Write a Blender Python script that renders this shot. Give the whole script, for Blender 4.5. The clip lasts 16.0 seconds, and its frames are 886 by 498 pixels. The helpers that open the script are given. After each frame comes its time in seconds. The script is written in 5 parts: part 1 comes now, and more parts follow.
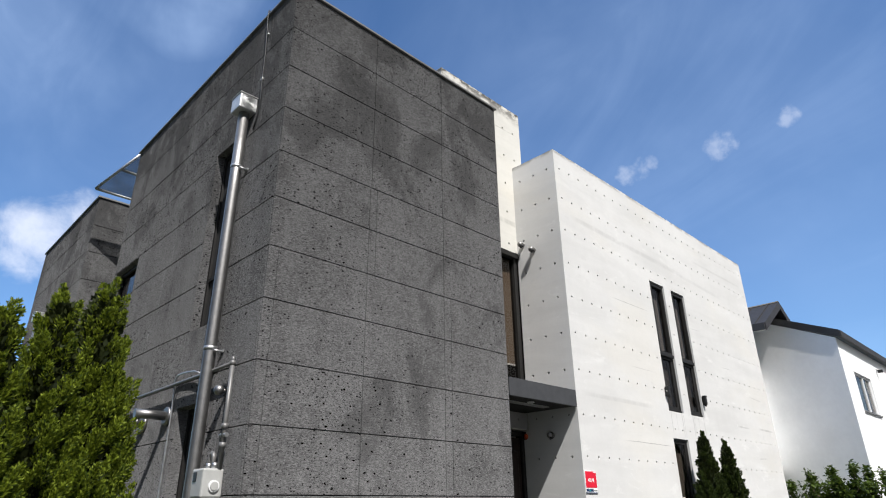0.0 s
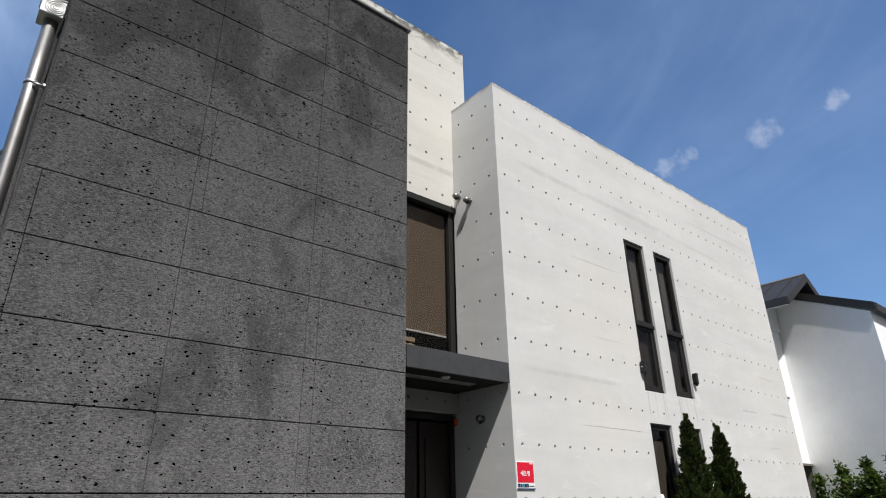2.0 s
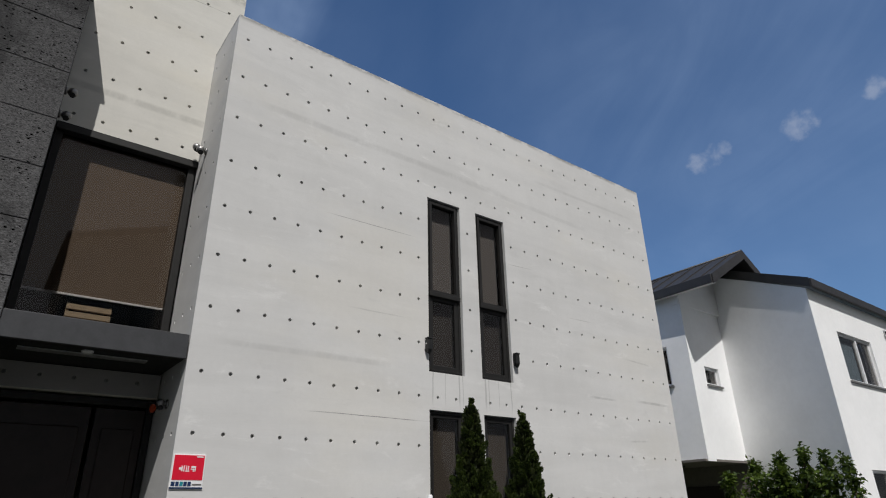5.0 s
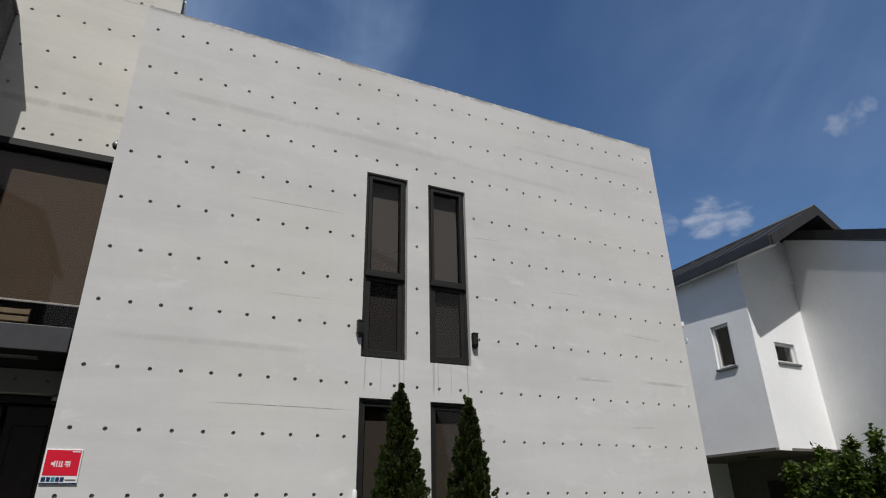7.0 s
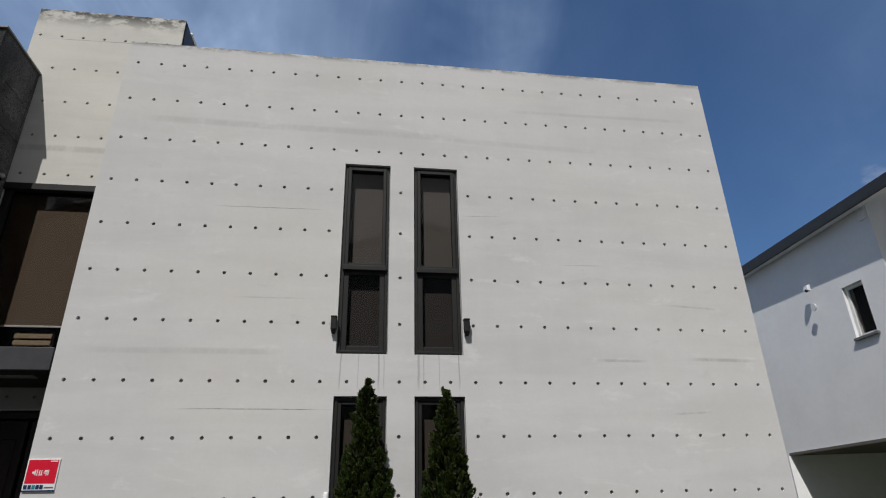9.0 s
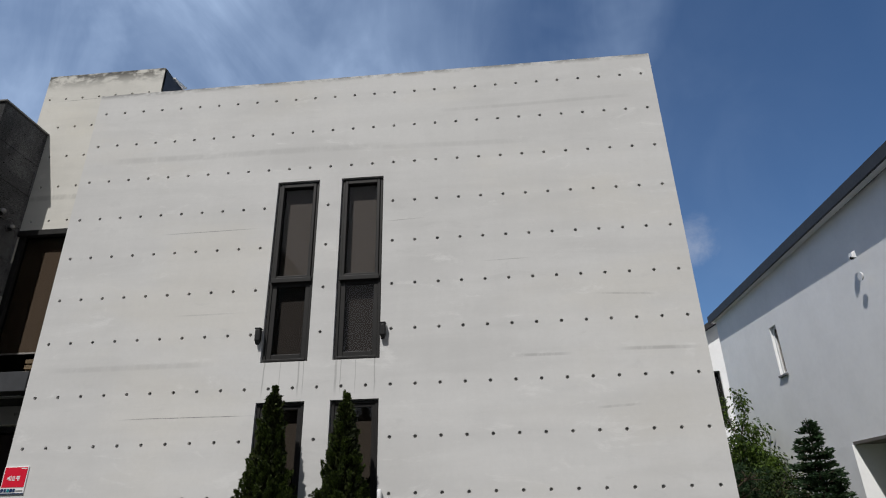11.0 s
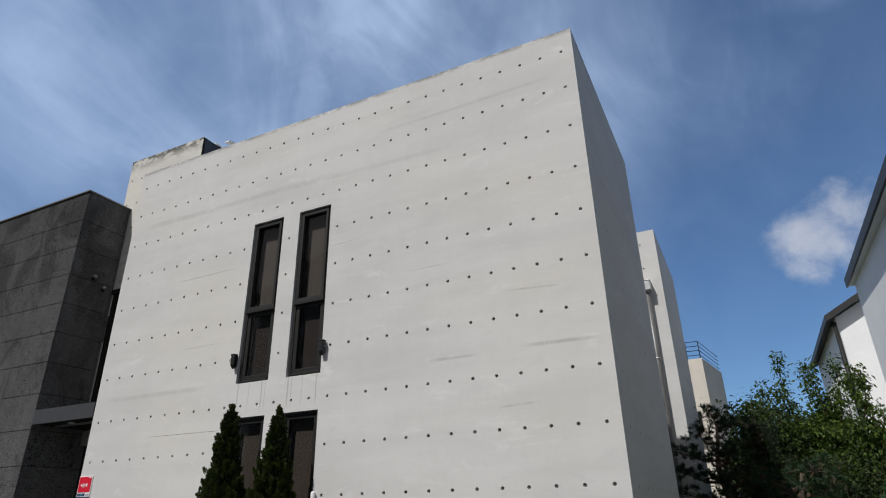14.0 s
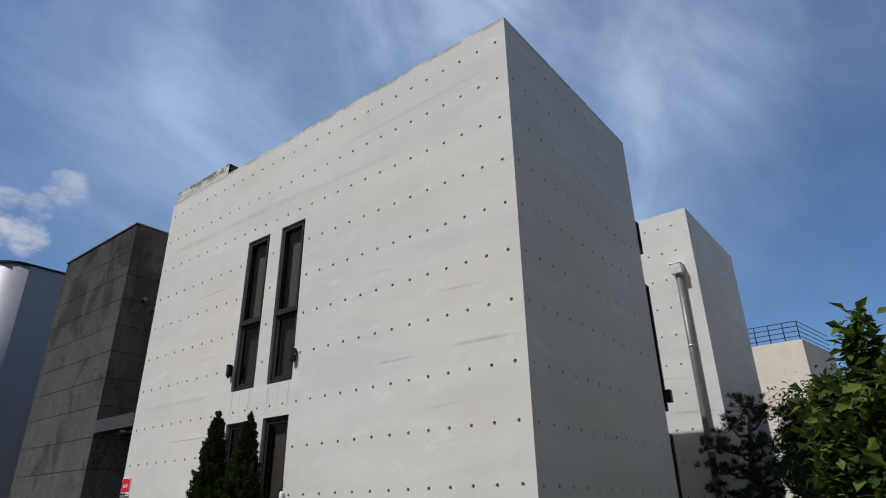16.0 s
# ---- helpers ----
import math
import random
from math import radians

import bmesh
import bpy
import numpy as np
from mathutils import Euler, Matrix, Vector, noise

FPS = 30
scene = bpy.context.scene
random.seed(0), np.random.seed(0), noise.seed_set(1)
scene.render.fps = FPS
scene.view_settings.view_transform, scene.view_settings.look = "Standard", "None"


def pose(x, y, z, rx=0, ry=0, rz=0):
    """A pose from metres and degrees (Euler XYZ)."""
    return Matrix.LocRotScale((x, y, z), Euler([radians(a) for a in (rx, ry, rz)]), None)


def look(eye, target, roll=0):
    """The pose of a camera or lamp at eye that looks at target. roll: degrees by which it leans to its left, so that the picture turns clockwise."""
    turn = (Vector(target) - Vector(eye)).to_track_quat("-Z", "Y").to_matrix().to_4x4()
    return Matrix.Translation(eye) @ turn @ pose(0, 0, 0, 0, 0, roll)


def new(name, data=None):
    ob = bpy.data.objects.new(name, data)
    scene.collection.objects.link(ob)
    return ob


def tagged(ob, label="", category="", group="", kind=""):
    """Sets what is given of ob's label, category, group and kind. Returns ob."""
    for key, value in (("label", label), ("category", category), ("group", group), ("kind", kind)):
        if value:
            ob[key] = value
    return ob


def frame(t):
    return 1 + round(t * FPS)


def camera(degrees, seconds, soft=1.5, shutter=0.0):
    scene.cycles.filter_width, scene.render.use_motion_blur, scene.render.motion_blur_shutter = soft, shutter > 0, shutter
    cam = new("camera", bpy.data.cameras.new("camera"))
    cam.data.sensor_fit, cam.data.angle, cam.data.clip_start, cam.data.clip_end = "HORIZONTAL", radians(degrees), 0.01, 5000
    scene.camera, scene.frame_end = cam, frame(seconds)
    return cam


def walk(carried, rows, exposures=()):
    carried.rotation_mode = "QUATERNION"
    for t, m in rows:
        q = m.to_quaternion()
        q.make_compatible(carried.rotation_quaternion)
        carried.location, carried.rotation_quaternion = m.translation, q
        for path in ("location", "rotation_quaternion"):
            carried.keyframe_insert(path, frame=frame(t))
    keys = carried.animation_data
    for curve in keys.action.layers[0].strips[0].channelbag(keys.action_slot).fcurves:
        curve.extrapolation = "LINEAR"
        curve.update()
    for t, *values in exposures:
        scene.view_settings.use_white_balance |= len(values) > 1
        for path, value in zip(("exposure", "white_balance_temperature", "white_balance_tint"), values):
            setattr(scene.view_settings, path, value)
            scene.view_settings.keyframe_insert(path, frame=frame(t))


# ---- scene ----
cam = camera(72.5, 16.0, soft=1.1)
METRES, EYE, TILT, LEAN, TURN = 20.0, 1.6, 0.0, 0.0, -44.5
ROWS = [
    (0.0, 0.0, 0.0, 0.0, 0.26, 23.2, 0.62),
    (0.5, 0.0178, 0.0243, 0.0001, 0.47, 23.16, 0.7),
    (1.0, 0.039, 0.0482, 0.0002, 0.4, 23.19, 0.75),
    (1.5, 0.0617, 0.0707, -0.0002, 2.04, 23.3, 0.9),
    (2.0, 0.0852, 0.0915, -0.0013, 4.33, 23.33, 0.97),
    (2.5, 0.1118, 0.1125, -0.001, 5.71, 23.42, 1.02),
    (3.0, 0.1401, 0.1289, -0.0007, 6.49, 23.48, 1.02),
    (3.5, 0.1689, 0.1443, -0.0009, 6.58, 23.59, 1.05),
    (4.0, 0.2005, 0.1567, -0.0021, 6.78, 23.65, 1.05),
    (4.5, 0.2304, 0.1708, -0.0032, 6.72, 23.49, 0.99),
    (5.0, 0.2625, 0.1842, -0.0045, 7.46, 23.67, 1.1),
    (7.5, 0.3884, 0.2688, -0.0082, 23.7, 23.81, 1.12),
    (8.0, 0.4087, 0.2912, -0.0085, 28.21, 23.89, 1.18),
    (8.5, 0.4302, 0.3118, -0.0082, 32.44, 23.96, 1.19),
    (9.0, 0.4546, 0.3297, -0.0087, 36.55, 24.19, 1.24),
    (11.5, 0.5781, 0.4373, -0.0103, 52.89, 24.1, 1.16),
    (12.0, 0.5975, 0.4618, -0.0104, 56.27, 24.07, 1.11),
    (12.5, 0.6171, 0.4842, -0.0098, 59.74, 24.02, 1.09),
    (13.0, 0.6334, 0.5094, -0.0105, 63.0, 24.02, 1.05),
    (13.5, 0.6495, 0.5351, -0.0107, 67.06, 24.0, 1.06),
    (14.0, 0.6626, 0.5614, -0.0104, 70.65, 24.0, 1.01),
    (14.5, 0.6764, 0.5893, -0.0105, 74.21, 23.98, 1.0),
    (15.0, 0.6867, 0.6186, -0.0101, 77.32, 23.86, 1.0),
    (15.5, 0.6943, 0.6473, -0.0099, 80.32, 23.87, 0.94),
    (16.0, 0.6941, 0.6713, -0.0094, 83.03, 23.73, 0.85),
]
EXPOSURE = [(t, e, 6290, 10.5) for t, e in ((0.0, 0.56), (1.0, 0.5), (2.0, 0.25), (3.0, 0.17), (4.0, -0.05), (5.0, -0.29), (8.5, -0.37), (12.0, -0.3), (16.0, -0.27))]
walk(cam, [(t, pose(0, 0, EYE, TILT, LEAN, TURN) @ pose(METRES * x, METRES * y, METRES * z, 90 + pitch, roll, yaw)) for t, x, y, z, yaw, pitch, roll in ROWS], EXPOSURE)

# ---- world, sun ----
SUN_FROM = Vector((-0.40, -1.0, 1.465)).normalized()
elev = math.asin(SUN_FROM.z)
azim = math.atan2(SUN_FROM.x, SUN_FROM.y)
world = bpy.data.worlds.new("sky")
scene.world = world
world.use_nodes = True
wt = world.node_tree
wt.nodes.clear()


class Nodes:
    """Short ways to write node trees."""

    def __init__(self, tree):
        self.t = tree

    def add(self, kind):
        return self.t.nodes.new(kind)

    def put(self, value, socket):
        if isinstance(value, bpy.types.NodeSocket):
            self.t.links.new(value, socket)
        else:
            socket.default_value = value

    def math(self, op, a, b=0.0, c=0.0, clamp=False):
        n = self.add("ShaderNodeMath")
        n.operation, n.use_clamp = op, clamp
        for v, s in zip((a, b, c), n.inputs):
            self.put(v, s)
        return n.outputs[0]

    def vec(self, op, a, b=(0, 0, 0)):
        n = self.add("ShaderNodeVectorMath")
        n.operation = op
        self.put(a, n.inputs[0])
        self.put(b, n.inputs[1])
        return n.outputs["Value"] if op in ("DOT_PRODUCT", "LENGTH", "DISTANCE") else n.outputs[0]

    def scaled(self, v, s):
        return self.vec("MULTIPLY", v, s if isinstance(s, tuple) else (s, s, s))

    def noise(self, v, scale, detail=4.0, rough=0.55, dist=0.0):
        n = self.add("ShaderNodeTexNoise")
        self.put(v, n.inputs["Vector"])
        n.inputs["Scale"].default_value = scale
        n.inputs["Detail"].default_value = detail
        n.inputs["Roughness"].default_value = rough
        n.inputs["Distortion"].default_value = dist
        return n.outputs[0]

    def voronoi(self, v, scale, out="Distance"):
        n = self.add("ShaderNodeTexVoronoi")
        self.put(v, n.inputs["Vector"])
        self.put(scale, n.inputs["Scale"])
        return n.outputs[out]

    def ramp(self, x, lo, hi, a=0.0, b=1.0, smooth=True):
        n = self.add("ShaderNodeMapRange")
        n.interpolation_type = "SMOOTHSTEP" if smooth else "LINEAR"
        for v, s in zip((x, lo, hi, a, b), n.inputs):
            self.put(v, s)
        return n.outputs[0]

    def mix(self, f, a, b, blend="MIX"):
        n = self.add("ShaderNodeMix")
        n.data_type, n.blend_type = "RGBA", blend
        for v, s in zip((f, a, b), (n.inputs[0], n.inputs[6], n.inputs[7])):
            if isinstance(v, tuple) and len(v) == 3:
                v = (*v, 1)
            self.put(v, s)
        return n.outputs[2]

    def bump(self, h, strength=0.3, dist=0.01, normal=None):
        n = self.add("ShaderNodeBump")
        n.inputs["Strength"].default_value = strength
        n.inputs["Distance"].default_value = dist
        self.put(h, n.inputs["Height"])
        if normal:
            self.put(normal, n.inputs["Normal"])
        return n.outputs[0]

    def xyz(self, v):
        n = self.add("ShaderNodeSeparateXYZ")
        self.put(v, n.inputs[0])
        return n.outputs


W = Nodes(wt)
sky = W.add("ShaderNodeTexSky")
sky.sky_type, sky.sun_disc = "NISHITA", False
sky.sun_elevation, sky.sun_rotation = elev, azim
sky.air_density, sky.dust_density, sky.ozone_density = 1.0, 0.4, 2.0
way = W.add("ShaderNodeTexCoord").outputs["Generated"]
# clouds: heaps of cumulus in a few quarters of the sky, thin veils in others
soft = W.noise(way, 2.6, 5, 0.52, 0.25)
puff = W.noise(way, 13.0, 8, 0.6, 0.3)


def quarter(d, inner, outer):
    v = Vector(d).normalized()
    dot = W.vec("DOT_PRODUCT", way, (v.x, v.y, v.z))
    return W.ramp(dot, math.cos(radians(outer)), math.cos(radians(inner)))


tuft = W.noise(way, 55.0, 6, 0.55, 0.0)
flock = W.noise(W.vec("MULTIPLY", way, (1.0, 1.0, 2.6)), 24.0, 7, 0.56, 0.0)
heap = None
for d, inner, outer, amount, grain in (((0.125, 0.930, 0.342), 0.5, 4.6, 0.7, puff), ((0.185, 0.914, 0.352), 0.5, 5.8, 0.75, puff), ((0.26, 0.89, 0.368), 0.3, 4.5, 0.6, puff), ((0.31, 0.87, 0.38), 0.2, 3.5, 0.4, puff),
                                       ((-0.912, 0.195, 0.360), 0.2, 2.6, 0.8, flock), ((-0.904, 0.232, 0.358), 0.2, 2.3, 0.75, flock), ((-0.897, 0.195, 0.400), 0.2, 2.2, 0.5, flock), ((-0.887, 0.232, 0.392), 0.2, 1.8, 0.45, flock), ((-0.868, 0.256, 0.425), 0.2, 2.4, 0.5, flock),
                                       ((0.717, 0.569, 0.402), 0.2, 2.6, 0.5, flock), ((0.743, 0.539, 0.396), 0.2, 2.0, 0.45, flock), ((0.679, 0.611, 0.407), 0.1, 1.4, 0.3, flock),
                                       ((0.833, 0.252, 0.492), 0.1, 1.7, 0.26, tuft), ((0.828, 0.262, 0.486), 0.1, 1.5, 0.22, tuft), ((0.788, 0.390, 0.477), 0.1, 1.3, 0.26, tuft), ((0.796, 0.371, 0.484), 0.1, 1.4, 0.24, tuft), ((0.803, 0.352, 0.491), 0.1, 1.0, 0.2, tuft), ((0.848, 0.165, 0.504), 0.1, 1.3, 0.26, tuft)):
    q = quarter(d, inner, outer)
    body = W.math("ADD", q, W.math("MULTIPLY", W.math("SUBTRACT", grain, 0.5), 2.5))
    c = W.math("MULTIPLY", W.math("MULTIPLY", W.ramp(body, 0.35, 1.5), W.ramp(q, 0.02, 0.45)), amount)
    heap = c if heap is None else W.math("MAXIMUM", heap, c)
veil = None
for d, inner, outer, amount in (((-0.5, 0.56, 0.62), 6, 42, 0.8), ((-0.1, 0.8, 0.55), 3, 24, 0.26), ((0.18, 0.70, 0.70), 1, 9, 0.35), ((0.05, 0.9, 0.4), 2, 40, 0.10), ((0.85, 0.3, 0.5), 4, 34, 0.16)):
    c = W.math("MULTIPLY", quarter(d, inner, outer), W.math("MULTIPLY", W.ramp(soft, 0.28, 0.72, 0.42 if outer > 30 else 0.0, 1.0), amount))
    veil = c if veil is None else W.math("MAXIMUM", veil, c)
# thin streaks of high cloud, all drawn out the same way
along, across, over = Vector((0.03, 0.90, -0.43)).normalized(), Vector((0.95, 0.10, 0.28)).normalized(), Vector((0.30, -0.42, -0.86)).normalized()
drawn = W.add("ShaderNodeCombineXYZ")
for socket, d, k in zip(drawn.inputs, (along, across, over), (3.0, 7.0, 7.0)):
    W.put(W.math("MULTIPLY", W.vec("DOT_PRODUCT", way, (d.x, d.y, d.z)), k), socket)
streak = W.noise(drawn.outputs[0], 0.75, 6, 0.56, 1.6)
thin = W.ramp(streak, 0.34, 0.70, 0.74, 1.2)
veil = W.math("MULTIPLY", veil, thin)
# haze round the southern half of the sky, palest below the sun
haze = W.math("MULTIPLY", W.ramp(W.xyz(way)[1], -0.02, -0.35), W.ramp(soft, 0.1, 0.8, 0.8, 1.0))
murk = W.mix(quarter((0.0, -0.9, 0.45), 18, 60), (2.0, 2.05, 2.2), (5.9, 5.8, 5.85))
background = W.add("ShaderNodeBackground")
tinted = W.mix(1.0, sky.outputs[0], (0.72, 0.98, 1.22), "MULTIPLY")
W.put(W.mix(heap, W.mix(haze, W.mix(veil, tinted, (6.6, 8.5, 11.6)), murk), (8.6, 8.8, 9.4)), background.inputs["Color"])
background.inputs["Strength"].default_value = 0.086
W.put(background.outputs[0], W.add("ShaderNodeOutputWorld").inputs[0])

sun = new("sun", bpy.data.lights.new("sun", "SUN"))
sun.data.energy, sun.data.angle, sun.data.color = 4.6, radians(0.53), (1.0, 0.96, 0.9)
sun.matrix_world = look(SUN_FROM * 60, (0, 0, 0))

# ---- materials ----


def material(name, rough=0.6, metal=0.0):
    m = bpy.data.materials.new(name)
    m.use_nodes = True
    n = Nodes(m.node_tree)
    p = m.node_tree.nodes["Principled BSDF"]
    p.inputs["Roughness"].default_value, p.inputs["Metallic"].default_value = rough, metal
    return m, n, p


def place(n):
    return n.add("ShaderNodeTexCoord").outputs["Object"]


def plain(name, colour, rough=0.5, metal=0.0, vary=0.12, scale=9.0, bump=0.05):
    """Paint, metal or plastic with slight dirt and unevenness."""
    m, n, p = material(name, rough, metal)
    p.inputs["Specular IOR Level"].default_value = 0.5 if metal else 0.3
    v = place(n)
    a, b = n.noise(v, scale, 5), n.noise(v, scale * 7, 3)
    f = n.math("ADD", n.math("MULTIPLY", a, 0.7), n.math("MULTIPLY", b, 0.3))
    lo, hi = tuple(c * (1 - vary) for c in colour), tuple(min(1, c * (1 + vary)) for c in colour)
    n.put(n.mix(n.ramp(f, 0.3, 0.7), lo, hi), p.inputs["Base Color"])
    n.put(n.ramp(b, 0.2, 0.8, max(0.03, rough - 0.08), min(1, rough + 0.08)), p.inputs["Roughness"])
    n.put(n.bump(b, bump, 0.004), p.inputs["Normal"])
    return m


def concrete(name, tone, joints=(), streaks=(), mould=None):
    """Fair-faced concrete: cloudy tone in long lifts, pour lines and cracks of their own length, filler patches, pin holes."""
    m, n, p = material(name, 0.9)
    p.inputs["Specular IOR Level"].default_value = 0.12
    v = place(n)
    x, y, z = n.xyz(v)
    cloud = n.noise(v, 0.7, 6, 0.6)
    flat = n.noise(n.scaled(v, (0.32, 0.32, 2.2)), 1.3, 6, 0.62, 0.4)
    fine = n.noise(v, 22, 5, 0.7)
    drip = n.noise(n.scaled(v, (4.0, 4.0, 0.3)), 1.6, 4, 0.6)
    f = n.math("ADD", n.math("MULTIPLY", cloud, 0.42), n.math("ADD", n.math("MULTIPLY", flat, 0.5), n.math("MULTIPLY", drip, 0.08)))
    c = n.mix(n.ramp(f, 0.34, 0.66), tuple(t * 0.92 for t in tone), tuple(min(1, t * 1.06) for t in tone))
    warm = n.ramp(n.noise(n.scaled(v, (0.5, 0.5, 1.2)), 0.7, 4), 0.48, 0.7, 0, 0.3)
    c = n.mix(warm, c, (tone[0] * 1.06, tone[1] * 1.01, tone[2] * 0.9))
    c = n.mix(n.ramp(fine, 0.3, 0.75, 0.0, 0.12), c, tuple(t * 0.78 for t in tone))
    wash = n.noise(n.scaled(v, (0.6, 0.6, 1.7)), 2.1, 8, 0.72, 0.5)
    c = n.mix(n.math("MULTIPLY", n.ramp(wash, 0.57, 0.72), 0.55), c, tuple(min(1, t * 1.2) for t in tone))
    c = n.mix(n.math("MULTIPLY", n.ramp(wash, 0.42, 0.30), 0.2), c, tuple(t * 0.72 for t in tone))
    wob = n.math("MULTIPLY", n.math("SUBTRACT", n.noise(v, 0.6, 3), 0.5), 0.03)
    zz = n.math("ADD", z, wob)
    for z0, half, strength, x1, x2, slope in joints:
        mid = n.math("MULTIPLY_ADD", n.math("SUBTRACT", x, x1), slope, z0)
        near = n.ramp(n.math("ABSOLUTE", n.math("SUBTRACT", zz, mid)), half * 0.3, half, 1, 0)
        edge = min(0.5, (x2 - x1) * 0.35)
        run = n.math("MULTIPLY", n.ramp(x, x1, x1 + edge), n.ramp(x, x2 - edge, x2, 1, 0))
        worn = n.ramp(n.noise(n.scaled(v, (1.0, 1.0, 0.4)), 5.0, 4, 0.7), 0.3, 0.58, 0.25, 1.0)
        c = n.mix(n.math("MULTIPLY", n.math("MULTIPLY", n.math("MULTIPLY", near, run), worn), strength), c, tuple(t * 0.42 for t in tone))
    for x0, half, z1, z2, strength in streaks:
        xx = n.math("ADD", x, n.math("MULTIPLY", n.math("SUBTRACT", n.noise(v, 3.0, 2), 0.5), 0.03))
        near = n.ramp(n.math("ABSOLUTE", n.math("SUBTRACT", xx, x0)), half * 0.3, half, 1, 0)
        band = n.math("MULTIPLY", n.ramp(z, z1, z1 + 0.2), n.ramp(z, z2, z2 - 0.02, 0, 1))
        c = n.mix(n.math("MULTIPLY", n.math("MULTIPLY", near, band), strength), c, tuple(t * 0.4 for t in tone))
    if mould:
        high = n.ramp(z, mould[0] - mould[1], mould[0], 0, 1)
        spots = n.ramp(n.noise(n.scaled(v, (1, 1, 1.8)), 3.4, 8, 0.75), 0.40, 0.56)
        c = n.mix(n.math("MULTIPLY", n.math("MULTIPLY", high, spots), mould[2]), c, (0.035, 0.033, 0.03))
    n.put(c, p.inputs["Base Color"])
    pin = n.ramp(n.voronoi(v, 26.0), 0.05, 0.12)
    h = n.math("ADD", n.math("MULTIPLY", fine, 0.4), n.math("MULTIPLY", pin, 0.3))
    n.put(n.bump(h, 0.16, 0.006, n.bump(flat, 0.15, 0.02)), p.inputs["Normal"])
    return m


def warp_of(n, v):
    t = n.add("ShaderNodeTexNoise")
    n.put(v, t.inputs["Vector"])
    t.inputs["Scale"].default_value = 14.0
    return t.outputs[1]


def basalt(name, tone):
    """Sawn volcanic stone: dark, full of pores, no two slabs alike."""
    m, n, p = material(name, 1.0)
    p.inputs["Specular IOR Level"].default_value = 0.0
    v = place(n)
    rnd = n.add("ShaderNodeObjectInfo").outputs["Random"]
    shift = n.add("ShaderNodeCombineXYZ")
    n.put(n.math("MULTIPLY", rnd, 17.0), shift.inputs[0])
    n.put(n.math("MULTIPLY", rnd, 5.0), shift.inputs[2])
    w = n.vec("ADD", v, shift.outputs[0])
    n.put(1.0, p.inputs["Diffuse Roughness"])
    blot, fine, grit = n.noise(v, 0.9, 6, 0.6, 0.8), n.noise(w, 20, 6, 0.78), n.noise(w, 80, 3, 0.75)
    drip = n.noise(n.scaled(v, (2.2, 2.2, 0.55)), 1.3, 6, 0.66, 0.3)
    tonal = n.math("ADD", n.math("MULTIPLY", blot, 0.5), n.math("MULTIPLY", drip, 0.5))
    c = n.mix(n.ramp(tonal, 0.36, 0.60), tuple(t * 0.62 for t in tone), tuple(t * 1.25 for t in tone))
    c = n.mix(n.ramp(rnd, 0.0, 1.0, 0.0, 0.4, False), c, tuple(t * 1.4 for t in tone))
    c = n.mix(n.ramp(fine, 0.36, 0.68, 0.0, 0.45), c, tuple(t * 1.6 for t in tone))
    c = n.mix(n.ramp(grit, 0.48, 0.66, 0.0, 0.45), c, tuple(t * 0.5 for t in tone))
    ripple = n.noise(n.scaled(w, (0.75, 0.75, 2.0)), 58, 4, 0.7, 0.5)
    c = n.mix(n.ramp(ripple, 0.50, 0.66, 0.0, 0.75), c, tuple(t * 2.2 for t in tone))
    c = n.mix(n.ramp(ripple, 0.36, 0.49, 0.75, 0.0), c, tuple(t * 0.35 for t in tone))
    # damp stains: broad soft runs, more of them in the upper courses that catch the rain
    damp = n.math("ADD", n.noise(n.vec("ADD", n.scaled(v, (1.0, 1.0, 0.75)), (3.1, 7.3, 1.9)), 1.15, 6, 0.68, 0.9), n.ramp(n.xyz(v)[2], 4.2, 7.2, -0.03, 0.07))
    c = n.mix(n.ramp(damp, 0.50, 0.64, 0.0, 0.55), c, tuple(t * 0.45 for t in tone))
    thick = n.math("ADD", n.noise(w, 1.3, 3), n.math("MULTIPLY", n.math("POWER", rnd, 5.0), 0.62))
    wv = n.vec("ADD", w, n.scaled(n.vec("SUBTRACT", warp_of(n, w), (0.5, 0.5, 0.5)), 0.035))
    dens = n.ramp(thick, 0.40, 0.82, 0.04, 0.95, False)

    def pores(scale, most, share):
        cell = n.add("ShaderNodeTexVoronoi")
        n.put(n.scaled(wv, (0.8, 0.8, 1.55)), cell.inputs["Vector"])
        cell.inputs["Scale"].default_value = scale
        pick = n.xyz(cell.outputs["Color"])[0]
        size = n.ramp(pick, n.math("SUBTRACT", 1.0, n.math("MULTIPLY", dens, share)), 1.0, -0.03, most, False)
        return n.ramp(n.math("SUBTRACT", cell.outputs["Distance"], size), -0.015, 0.025, 1, 0)

    pits = n.math("MAXIMUM", pores(19.0, 0.30, 0.34), n.math("MAXIMUM", pores(31.0, 0.40, 0.6), n.math("MULTIPLY", pores(60.0, 0.44, 0.7), 0.75)))
    c = n.mix(n.math("MULTIPLY", pits, 1.0), c, (0.004, 0.004, 0.0042))
    n.put(c, p.inputs["Base Color"])
    h = n.math("SUBTRACT", n.math("ADD", n.math("MULTIPLY", fine, 0.5), n.math("MULTIPLY", grit, 0.25)), n.math("MULTIPLY", pits, 0.9))
    n.put(n.bump(n.math("ADD", h, n.math("MULTIPLY", ripple, 0.9)), 0.6, 0.011), p.inputs["Normal"])
    return m


